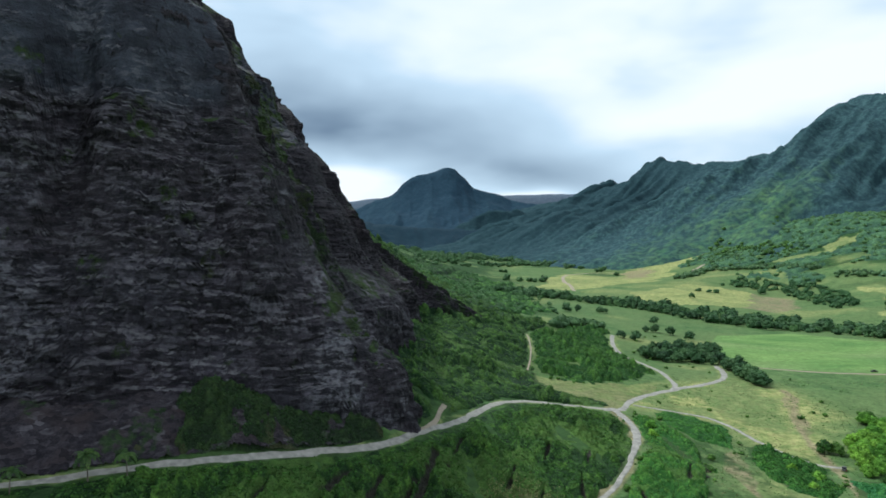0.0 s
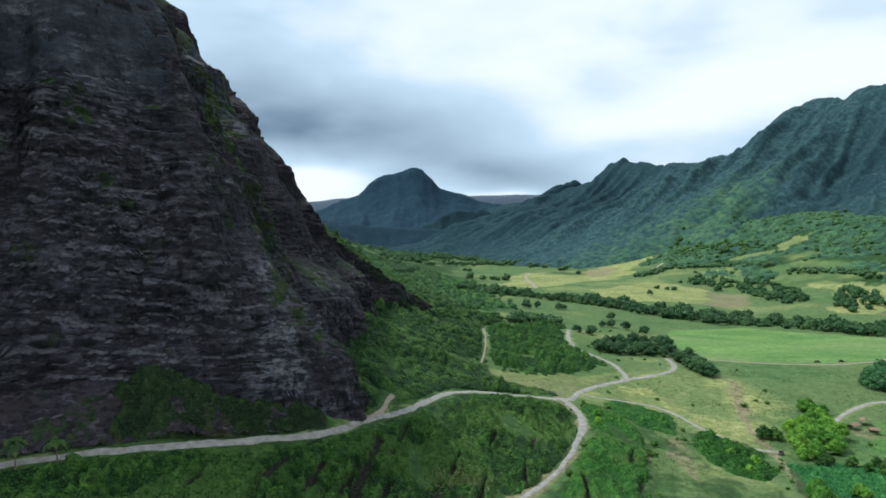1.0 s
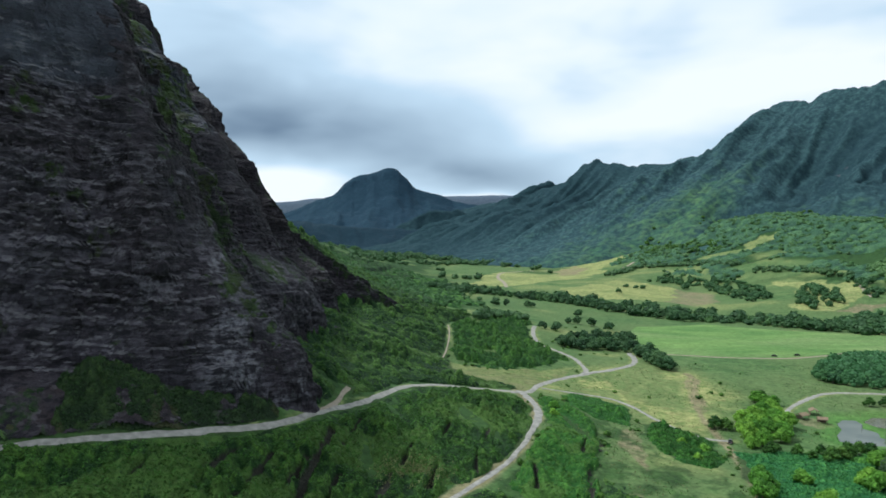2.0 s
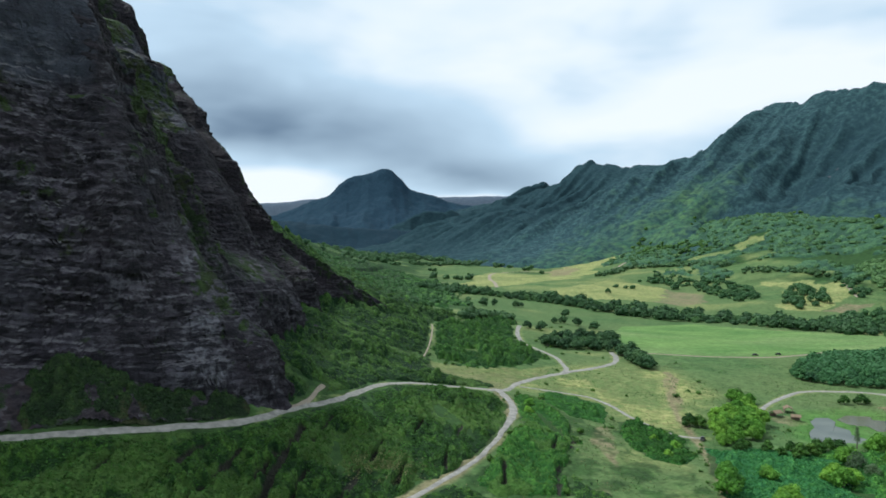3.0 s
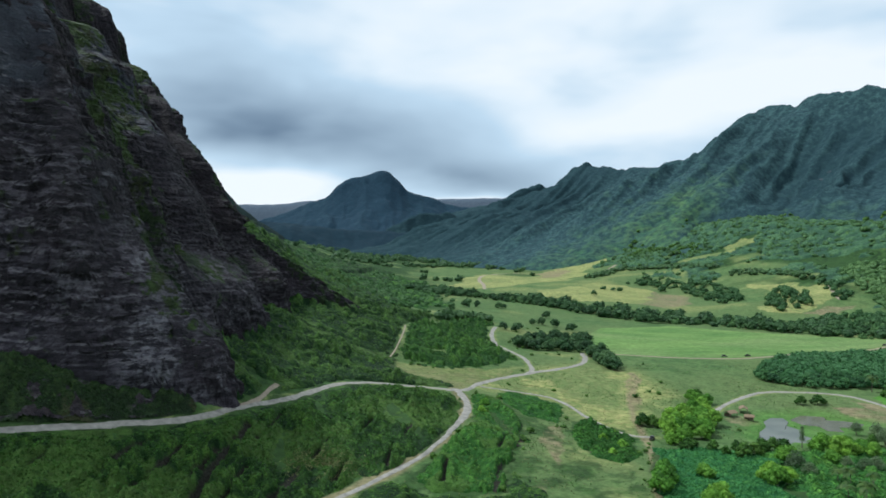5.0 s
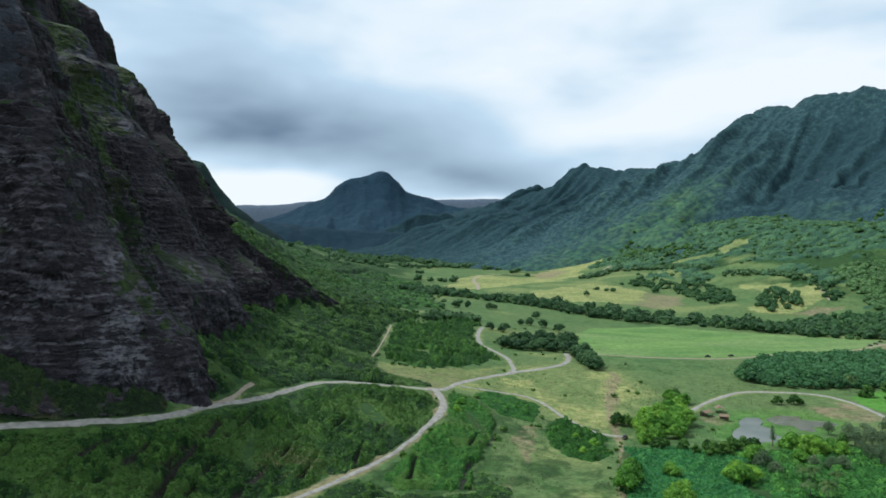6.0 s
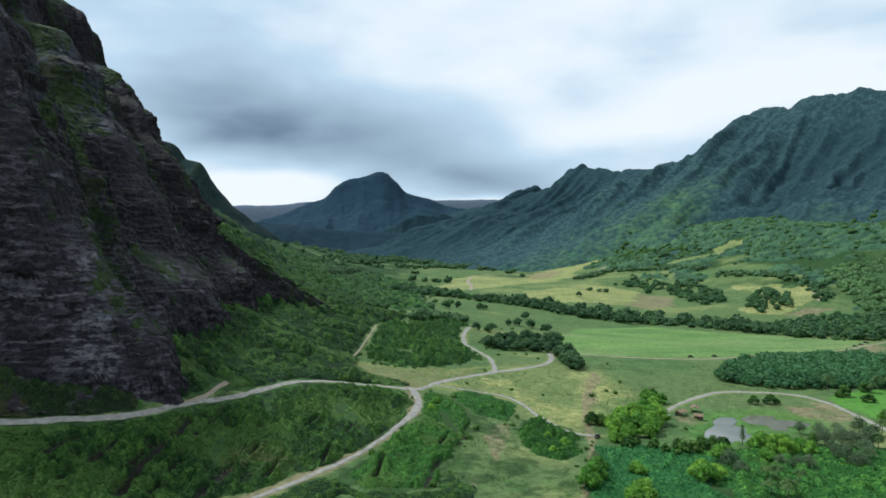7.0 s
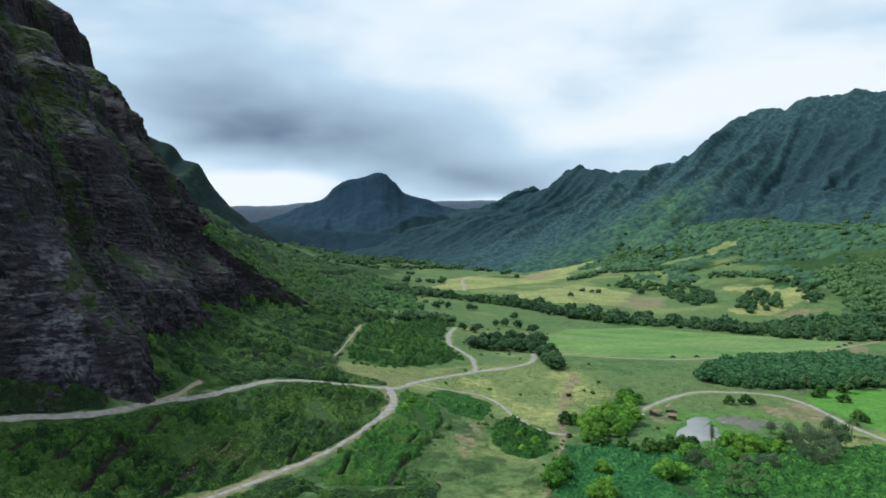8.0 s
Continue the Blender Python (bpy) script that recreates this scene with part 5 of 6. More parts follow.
def thicket(name, label, poly, spacing, size, height, mat, leafmat, leaves, leaf_size, seed, base=surface, gaps=0.0, groove=0.0, wall=False, grassy=0.0, ragged=0.0):
    p = np.array(poly, float)
    (x0, y0), (x1, y1) = p.min(0) - 3, p.max(0) + 3
    xs, ys = np.arange(x0, x1, spacing), np.arange(y0, y1, spacing)
    X, Y = np.meshgrid(xs, ys)
    x, y = X.ravel(), Y.ravel()
    z, c, kind_and_shade, lawn, soil = canopy_shape(poly, size, height, x, y, seed, base, gaps, groove, grassy, ragged)
    if wall:
        c = c * clear_of_rock(x, y)
        z = np.where(c > 0.02, z, z - 6)
    C = c.reshape(X.shape) > 0.03
    keep = C[:-1, :-1] | C[1:, :-1] | C[:-1, 1:] | C[1:, 1:]
    v, f, used = trimmed(np.c_[x, y, z], grid_faces(len(ys), len(xs), keep))
    holder = mesh_object(name, v, f, mat)
    cover(holder, "cover", kind_and_shade[used], lawn[used], soil[used])
    tagged(holder, label, "shrubs", kind="stuff")
    rng = np.random.default_rng(seed)
    lx, ly = rng.uniform(x0, x1, leaves * 3), rng.uniform(y0, y1, leaves * 3)
    lz, lc, _, bare, dug = canopy_shape(poly, size, height, lx, ly, seed, base, gaps, groove, grassy, ragged)
    if wall:
        lc = lc * clear_of_rock(lx, ly)
    # sprays grow on the crowns, not in the hollows between the plants
    ok = np.flatnonzero((lc > 0.35) & (dug < 0.5) & (lz - base(lx, ly) > 0.22 * height * rng.uniform(0, 1.4, len(lx))))[:leaves]
    places = np.c_[lx, ly, lz][ok] + rng.uniform(-0.12, 0.22, (len(ok), 1)) * np.array([[0, 0, leaf_size * 1.6]])
    normals = rng.normal(size=(len(ok), 3)) * 0.75 + np.array([0, 0, 0.9])
    lv, lf = leaf_quads(rng, places, normals, leaf_size)
    sprays = mesh_object("leaf_sprays", lv, lf, leafmat, holder, smoothed=False)
    tagged(sprays, kind="stuff")
    return holder


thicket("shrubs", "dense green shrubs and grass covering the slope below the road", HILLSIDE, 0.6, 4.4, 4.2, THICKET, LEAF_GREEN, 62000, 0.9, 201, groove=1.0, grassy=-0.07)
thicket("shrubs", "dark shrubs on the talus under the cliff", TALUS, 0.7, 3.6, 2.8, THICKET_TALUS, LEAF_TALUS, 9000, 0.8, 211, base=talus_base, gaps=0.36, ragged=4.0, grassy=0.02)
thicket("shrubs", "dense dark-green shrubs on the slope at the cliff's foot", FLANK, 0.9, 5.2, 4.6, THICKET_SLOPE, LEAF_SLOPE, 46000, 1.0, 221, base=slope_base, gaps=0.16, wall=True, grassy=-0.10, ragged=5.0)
thicket("shrubs", "bright green bushes beside the dirt trail", BUSH_PATCH, 0.8, 5.5, 5.0, BUSHY, LEAF_SLOPE, 18000, 0.9, 231, gaps=0.34, ragged=10.0)
thicket("tall_grass", "smooth mound of tall bright green grass", BANK_MOUND, 0.6, 3.0, 2.2, GRASSY_BANK, LEAF_GREEN, 1500, 0.6, 241, ragged=3.0, grassy=-0.2)
thicket("tall_grass", "strip of tall green grass and bushes by the road", STRIP, 0.6, 3.6, 2.8, GRASSY_BANK, LEAF_GREEN, 6000, 0.7, 251, groove=1.0, ragged=4.0, grassy=-0.3)
thicket("shrubs", "low shrubs and rough grass on the near bank", NEAR_BANK, 0.7, 3.4, 2.2, THICKET, LEAF_GREEN, 9000, 0.7, 257, gaps=0.22, ragged=4.0, grassy=-0.15)
thicket("shrubs", "rounded green thicket between two paths", BANK_THICKET, 0.6, 3.6, 3.4, GRASSY_BANK, LEAF_GREEN, 6000, 0.7, 261, ragged=4.0)
thicket("vines", "lush low carpet of bluish-green vines", VINES, 0.7, 3.2, 1.9, VINE, LEAF_VINE, 22000, 0.75, 271, ragged=4.0)
thicket("undergrowth", "bright green undergrowth of ferns and shrubs below the pond", UNDERGROWTH, 0.8, 4.2, 3.0, UNDER, LEAF_LUSH, 24000, 0.8, 275, ragged=4.0, grassy=-0.2)


def build_scree():
    """Bare slope of fallen rock between the road and the cliff."""
    xs, ys = steps((-235, -30, 0.9)), steps((150, 272, 0.9))
    X, Y = np.meshgrid(xs, ys)
    x, y = X.ravel(), Y.ravel()
    front, _ = cliff_faces(x, y)
    z = talus_base(x, y) + 2.2 * fbm(x, y, 9, 5, 218, 0.65) + 0.9 * ridged(0.93 * x + 0.37 * y, 0.2 * y, 6, 3, 219) + 0.2
    above = (y - np.interp(x, [p[0] for p in MAIN_ROAD[:9]], [p[1] for p in MAIN_ROAD[:9]]))
    ok = ((above > 3.4 + 1.2 * fbm(x, y, 6, 3, 220)) & (front < 78)).reshape(X.shape)
    v, f, used = trimmed(np.c_[x, y, z], grid_faces(*X.shape, ok[:-1, :-1] & ok[1:, 1:]))
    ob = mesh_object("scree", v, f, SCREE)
    cover(ob, "cover", 0.6 * smooth(0.0, 0.5, fbm(x, y, 9, 5, 222, 0.6) + 0.25 * smooth(-120, -95, x))[used])
    return tagged(ob, "bare purplish-brown scree slope under the cliff", "scree", kind="structure")


build_scree()


# ---- grass tufts and lone shrubs on the open ground ----
def tufts(label, count, x0, x1, y0, y1, leafmat, size, seed, chance):
    rng = np.random.default_rng(seed)
    x, y = rng.uniform(x0, x1, count), rng.uniform(y0, y1, count)
    ok = (rng.uniform(size=count) < chance(x, y)) & (road_distance(x, y) > 0.6)
    x, y = x[ok], y[ok]
    places = np.c_[x, y, surface(x, y) + size * 0.15]
    v, f = leaf_quads(rng, places, rng.normal(size=(len(x), 3)) * 0.7 + np.array([0, 0, 0.7]), size)
    return tagged(mesh_object("grass_tufts", v, f, leafmat, smoothed=False), label, "grass", kind="stuff")


def open_ground(x, y):
    k = np.ones(np.shape(x))
    for p in (HILLSIDE, FLANK, VINES, UNDERGROWTH, POND_WEST, POND_EAST, GROVE, FIELD):
        k = k * (1 - inside(p, x, y))
    return k


LEAF_STRAW = leaf_material("straw", (0.120, 0.140, 0.052), (0.260, 0.260, 0.115), 0.2)
LEAF_DRY = leaf_material("dry_grass", (0.085, 0.105, 0.035), (0.200, 0.200, 0.085), 0.2)
tufts("rough green grass tufts on the meadow", 30000, 60, 340, 220, 480, LEAF_GREEN, 0.7, 281, lambda x, y: open_ground(x, y) * 0.6 * smooth(-0.2, 0.4, fbm(x, y, 18, 4, 282)))
tufts("dry yellowish grass tufts on the meadow", 22000, 60, 340, 220, 480, LEAF_DRY, 0.7, 283, lambda x, y: open_ground(x, y) * 0.6 * smooth(-0.1, 0.5, fbm(x, y, 20, 4, 284)))


def straw(label, x0, y0, reach, count, seed):
    """Pale dry grass standing on the near slope's carpet of plants."""
    rng = np.random.default_rng(seed)
    x, y = x0 + reach * rng.normal(size=count), y0 + 0.8 * reach * rng.normal(size=count)
    x, y = (q[(inside(HILLSIDE, x, y) > 0.5) & (fbm(x, y, 6, 3, seed) > -0.15)] for q in (x, y))
    z = canopy_shape(HILLSIDE, 4.4, 4.2, x, y, 201, surface, 0.0, 1.0, -0.07, 0.0)[0]
    v, f = leaf_quads(rng, np.c_[x, y, z + 0.25], rng.normal(size=(len(x), 3)) + np.array([0, 0, 0.3]), 0.7)
    return tagged(mesh_object("dry_grass", v, f, LEAF_STRAW, smoothed=False), label, "grass", kind="stuff")


straw("patch of pale dry grass on the near slope", 29, 250, 6.5, 1500, 287)


# ---- trees ----
def tube(points, radii, sides=7):
    """A tapered limb through points."""
    pts = np.array(points, float)
    v = []
    for i, (p, r) in enumerate(zip(pts, radii)):
        d = pts[min(i + 1, len(pts) - 1)] - pts[max(i - 1, 0)]
        d /= np.linalg.norm(d)
        a = np.cross(d, (0.31, 0.95, 0.05))
        a /= np.linalg.norm(a)
        b = np.cross(d, a)
        v += [p + r * (a * math.cos(k * 2 * math.pi / sides) + b * math.sin(k * 2 * math.pi / sides)) for k in range(sides)]
    f = [(i * sides + k, i * sides + (k + 1) % sides, (i + 1) * sides + (k + 1) % sides, (i + 1) * sides + k) for i in range(len(pts) - 1) for k in range(sides)]
    return np.array(v), np.array(f)


def joined(pieces):
    vs, fs, n = [], [], 0
    for v, f in pieces:
        vs.append(np.asarray(v, float))
        fs.append(np.asarray(f) + n)
        n += len(v)
    return np.concatenate(vs), np.concatenate(fs)


def ball(rng, centre, radii, rough=0.14):
    """A lumpy ball of 24 quads: the shaded inside of a crown."""
    lin = np.linspace(-1, 1, 3)
    v, f = [], []
    for axis in range(3):
        for sgn in (-1, 1):
            n = len(v)
            for a in lin:
                for b in lin:
                    p = [0, 0, 0]
                    p[axis], p[(axis + 1) % 3], p[(axis + 2) % 3] = sgn, a * sgn, b
                    v.append(p)
            f += [(n + i * 3 + j, n + (i + 1) * 3 + j, n + (i + 1) * 3 + j + 1, n + i * 3 + j + 1) for i in range(2) for j in range(2)]
    v = np.array(v, float)
    v /= np.linalg.norm(v, axis=1, keepdims=True)
    k = 1 + rough * np.sin(v[:, :1] * 5.1 + rng.uniform(0, 6)) * np.cos(v[:, 1:2] * 4.3 + rng.uniform(0, 6))
    return np.array(centre) + v * k * np.array(radii), np.array(f)


def crown(rng, lobes, sprays, size, core=0.82):
    """Leaf sprays over the lobes of a crown, with a shaded inside."""
    pieces = [ball(rng, c, np.array(r) * core) for c, r in lobes]
    weight = np.array([r[0] * r[2] for _, r in lobes])
    pick = rng.choice(len(lobes), sprays, p=weight / weight.sum())
    d = rng.normal(size=(sprays, 3))
    d[:, 2] = d[:, 2] + 0.25
    d /= np.linalg.norm(d, axis=1, keepdims=True)
    c, r = np.array([l[0] for l in lobes], float)[pick], np.array([l[1] for l in lobes], float)[pick]
    places = c + d * r * rng.uniform(0.80, 1.10, (sprays, 1))
    pieces.append(leaf_quads(rng, places, d + rng.normal(size=(sprays, 3)) * 0.55 + np.array([0, 0, 0.25]), size))
    return joined(pieces)


def build_tree(name, seed, height, spread, lobes, sprays, size, leafmat, label, open_trunk=0.25, core=0.82):
    """A broadleaf tree on a bare origin: a trunk with limbs, and a crown of leaf sprays."""
    rng = np.random.default_rng(seed)
    root = new(name)
    places = []
    for k in range(lobes):
        a, q = k * 2.4 + rng.uniform(-0.4, 0.4), math.sqrt((k + 0.2) / lobes)
        r = spread * rng.uniform(0.32, 0.46)
        z = height * (0.80 - 0.52 * q ** 1.4 * rng.uniform(0.75, 1.15))
        places.append(((math.cos(a) * q * spread * 0.62, math.sin(a) * q * spread * 0.62, max(z, r * 0.5 + height * open_trunk)), (r, r, r * rng.uniform(0.7, 0.95))))
    pieces = [tube([(0, 0, -0.6), (0.1, 0.05, height * 0.2), (0.0, 0.15, height * 0.45)], (height * 0.030, height * 0.022, height * 0.015), 7)]
    for c, r in places[:5]:
        pieces.append(tube([(0, 0.1, height * 0.3), (c[0] * 0.5, c[1] * 0.5, (height * 0.3 + c[2]) / 2 + 0.2), (c[0], c[1], c[2])], (height * 0.016, height * 0.011, height * 0.005), 5))
    v, f = joined(pieces)
    mesh_object("trunk", v, f, BARK, root, label="grey-brown trunk with limbs")
    v, f = crown(rng, places, sprays, size, core)
    mesh_object("crown", v, f, leafmat, root, smoothed=False)
    return tagged(root, label, "tree")


def scaled(x, y, z, turn, s, sz=None):
    return pose(x, y, z, 0, 0, turn) @ Matrix.Diagonal((s, s, sz or s, 1))


def height_at(x, y):
    return float(surface(np.array([x], float), np.array([y], float))[0])


def plant(models, places, group, lo=0.8, hi=1.2, seed=1, sink=0.1, firm=()):
    """Copies of the models at (x, y) places, each turned and sized by chance; the models take the first places."""
    rng = random.Random(seed)
    for k, (x, y) in enumerate(places):
        s, turn = rng.uniform(lo, hi), rng.uniform(0, 360)
        m = scaled(x, y, height_at(x, y) - sink, turn, s, s * rng.uniform(0.88, 1.12))
        if k < len(models):
            models[k].matrix_basis = m
            tagged(models[k], group=group)
        else:
            ob = copy_thing(models[k % len(models)], Matrix.Identity(4))
            ob.matrix_basis = m
            tagged(ob, group=group)


def scatter(poly, spacing, seed, limit=9999):
    """Places inside a polygon, kept apart and off the roads."""
    rng = random.Random(seed)
    p = np.array(poly, float)
    (x0, y0), (x1, y1) = p.min(0), p.max(0)
    n = int((x1 - x0) * (y1 - y0) / spacing**2 * 4) + 20
    xs, ys = np.array([rng.uniform(x0, x1) for _ in range(n)]), np.array([rng.uniform(y0, y1) for _ in range(n)])
    ok = (inside(poly, xs, ys) > 0.5) & (road_distance(xs, ys) > 1.5)
    kept = []
    for x, y in zip(xs[ok], ys[ok]):
        if all((x - a) ** 2 + (y - b) ** 2 > spacing**2 for a, b in kept):
            kept.append((float(x), float(y)))
        if len(kept) >= limit:
            break
    return kept


def along_line(line, reach, spacing, seed):
    """Places within reach of a line, kept apart."""
    rng = random.Random(seed)
    kept = []
    for (ax, ay), (bx, by) in zip(line, line[1:]):
        n = int(math.hypot(bx - ax, by - ay) * reach * 2 / spacing**2 * 3) + 3
        for _ in range(n):
            t = rng.random()
            x, y = ax + t * (bx - ax) + rng.uniform(-reach, reach), ay + t * (by - ay) + rng.uniform(-reach, reach)
            if all((x - a) ** 2 + (y - b) ** 2 > spacing**2 for a, b in kept):
                kept.append((x, y))
    return kept


bright = [build_tree("tree", 301 + k, 9.5, 6.2, 9, 1000, 1.0, LEAF_BRIGHT, "rounded tree with bright yellow-green leaves", 0.12) for k in range(3)]
MANGO = scatter([(194, 299), (216, 304), (235, 339), (242, 368), (226, 357), (202, 331)], 6.4, 26) + [(242, 382), (244, 377), (249, 375)]
plant(bright, MANGO, "bright trees beside the parked truck", 0.7, 1.15, 11)
SINGLE_BRIGHT = [(212, 242), (218, 246), (213, 249), (233, 268), (253, 267), (263, 276), (270, 275), (277, 280), (279, 275), (272, 284), (186, 251), (174, 220), (178, 223), (165, 242), (160, 235), (170, 254), (259, 282)]
lone = [build_tree("tree", 311 + k, 8.5, 5.6, 8, 900, 0.95, LEAF_BRIGHT, "round-topped light green tree among vines", 0.1) for k in range(2)]
plant(lone, SINGLE_BRIGHT, "light green trees above the vines", 0.85, 1.25, 12)
small = [build_tree("bush", 321, 4.2, 3.4, 6, 420, 0.7, LEAF_BRIGHT, "small light green bush standing in a thicket", 0.05)]
plant(small, [(162, 308), (167, 296), (158, 283), (171, 318), (104, 330), (108, 345)], "light bushes in the thicket", 0.8, 1.2, 13)
green = [build_tree("tree", 331 + k, 7.5, 5.0, 7, 520, 0.95, LEAF_GREEN, "leafy green tree near the pond", 0.15) for k in range(2)]
plant(green, [(213, 285), (220, 281), (226, 283), (232, 287), (222, 292), (210, 291), (198, 293), (238, 288), (204, 298), (370, 382), (375, 384), (397, 395), (381, 369), (378, 370), (362, 326), (361, 330), (316, 369), (321, 371), (306, 370), (198, 334), (249, 388), (246, 382), (243, 287), (284, 289), (266, 288), (292, 292), (193, 336)], "green trees round the pond", 0.55, 1.05, 14)
grey = [build_tree("tree", 341 + k, 8.5, 4.4, 9, 900, 0.62, LEAF_GREY, "wispy grey-green tree on the pond bank", 0.08, 0.22) for k in range(2)]
plant(grey, [(295, 288), (295, 283), (287, 261), (287, 253), (306, 274), (312, 292), (316, 282), (312, 300), (296, 309), (289, 270), (302, 302), (326, 305), (301, 278), (303, 287), (301, 265), (318, 312), (324, 297), (332, 302), (309, 284), (233, 253), (232, 261), (255, 260), (259, 254), (265, 255)], "wispy trees beside the pond", 0.7, 1.15, 15)

plantation = [build_tree("tree", 351 + k, 7.0, 5.2, 7, 420, 0.9, LEAF_PLANT, "dark green tree in a dense planted grove", 0.1) for k in range(3)]
grove_places = scatter(GROVE, 5.4, 21)
grove_front = [q for q in grove_places if q[1] < 425 or q[0] < 335][:85]
plant(plantation, grove_front, "trees of the planted grove", 0.85, 1.15, 16)

dark = [build_tree("tree", 361 + k, 8.5, 6.0, 7, 360, 1.15, LEAF_DARK, "dark green spreading tree beside the stream", 0.08) for k in range(4)]
CLUMP = [(166, 552), (176, 575), (200, 590), (240, 600), (236, 560), (222, 536), (200, 545), (180, 540)]
TIP = [(224, 531), (231, 520), (227, 480), (222, 456), (216, 452), (217, 490)]
STREAM = [(99, 1175), (164, 1086), (238, 1013), (299, 963), (345, 885), (395, 805), (455, 778), (498, 720), (535, 668), (560, 630), (600, 620), (680, 650)]
stream_places = scatter(CLUMP, 6.5, 22) + scatter(TIP, 5.0, 23) + [(225, 704), (168, 628), (180, 622), (186, 640), (214, 700), (236, 690), (253, 680), (244, 660), (214, 878), (176, 866), (158, 848), (253, 796), (206, 873)]
stream_line = along_line(STREAM, 17, 8.0, 24) + along_line([(250, 1040), (320, 985), (372, 910), (420, 840), (480, 810), (540, 745), (575, 700), (640, 690), (700, 720)], 14, 9.0, 25)
stream_places += stream_line[1::4][:60]
plant(dark, stream_places, "dark trees along the stream", 0.8, 1.3, 17)
mid = [build_tree("tree", 371 + k, 8.0, 6.0, 6, 170, 1.6, LEAF_HILL, "green tree scattered on the pasture hills", 0.05) for k in range(3)]
hill_places = scatter([(592, 1180), (612, 1226), (660, 1190), (640, 1060), (590, 940), (560, 940), (580, 1062)], 11, 31) + scatter([(595, 890), (680, 1000), (661, 892), (640, 852), (585, 840)], 10, 32)
hill_places += scatter([(532, 1274), (586, 1320), (620, 1251), (588, 1190)], 12, 33) + [(404, 1078), (458, 1183), (481, 1170), (561, 1171), (609, 1180), (470, 1176)]
hill_places += scatter([(540, 735), (632, 800), (690, 741), (600, 650), (556, 660)], 10, 34) + along_line([(740, 970), (706, 890), (692, 858)], 9, 10, 35)
plant(mid, hill_places[::4][:40], "green trees on the pasture hills", 0.7, 1.25, 18)


def woods(label, places, lo, hi, leafmat, seed, sprays=22, spray=0.4, heights=None):
    """Far woods, too many to tell apart: one mesh of small crowns."""
    rng = np.random.default_rng(seed)
    kinds = []
    for k in range(5):
        lobes = [((rng.uniform(-0.45, 0.45), rng.uniform(-0.45, 0.45), rng.uniform(0.35, 0.75)), (rng.uniform(0.4, 0.6),) * 2 + (rng.uniform(0.35, 0.5),)) for _ in range(2)]
        kinds.append(crown(rng, lobes, sprays, spray, 0.88))
    places = np.array(places)
    zs = surface(places[:, 0], places[:, 1]) if heights is None else heights
    pieces = []
    for (x, y), z in zip(places, zs):
        v, f = kinds[rng.integers(5)]
        s, a = rng.uniform(lo, hi), rng.uniform(0, 6.28)
        c, n = math.cos(a), math.sin(a)
        pieces.append((np.c_[(v[:, 0] * c - v[:, 1] * n) * s + x, (v[:, 0] * n + v[:, 1] * c) * s + y, v[:, 2] * s * rng.uniform(0.75, 1.1) + z - 0.15 * s], f))
    v, f = joined(pieces)
    ob = mesh_object("woods", v, f, leafmat, smoothed=False)
    return tagged(ob, label, "woods", kind="stuff")


def wooded(x0, x1, y0, y1, count, seed, chance):
    rng = np.random.default_rng(seed)
    x, y = rng.uniform(x0, x1, count), rng.uniform(y0, y1, count)
    ok = rng.uniform(size=count) < chance(x, y)
    for p in PASTURES + [FIELD]:
        ok &= inside(p, x, y) < 0.5
    return np.c_[x, y][ok]


def slope_woods(x, y):
    u = (x - 755) * 0.925 + (y - 1207) * 0.38
    return smooth(-0.15, 0.25, fbm(x, y, 110, 4, 71) + smooth(-150, 350, u) - 0.42) * smooth(-250, -60, u) * smooth(900, 700, u)


def side_woods(x, y):
    return smooth(170, 40, x - 0.03 * (y - 700)) * smooth(650, 760, y) * smooth(-0.25, 0.2, fbm(x, y, 60, 4, 77)) * smooth(-120, 0, x + 80)


def end_woods(x, y):
    return smooth(0.0, 0.3, fbm(x, y, 140, 4, 75) + smooth(1650, 2500, y) - 0.35)


woods("low lone shrubs dotted about the meadow", wooded(60, 260, 230, 700, 1500, 61, lambda x, y: open_ground(x, y) * (road_distance(x, y) > 1.2) * (0.02 + 0.5 * smooth(0.25, 0.6, fbm(x, y, 25, 3, 62)) + 0.35 * smooth(9, 3, np.minimum(np.abs(edge(BANK_THICKET, x, y)), np.minimum(np.abs(edge(STRIP, x, y)), np.abs(edge(BUSH_PATCH, x, y))))))), 1.0, 2.8, LEAF_GREEN, 63, 40)
HILL_SCRUB = thicket_material("hill_scrub", (0.020, 0.056, 0.032), (0.048, 0.118, 0.058), (0.094, 0.190, 0.078), 14.0)


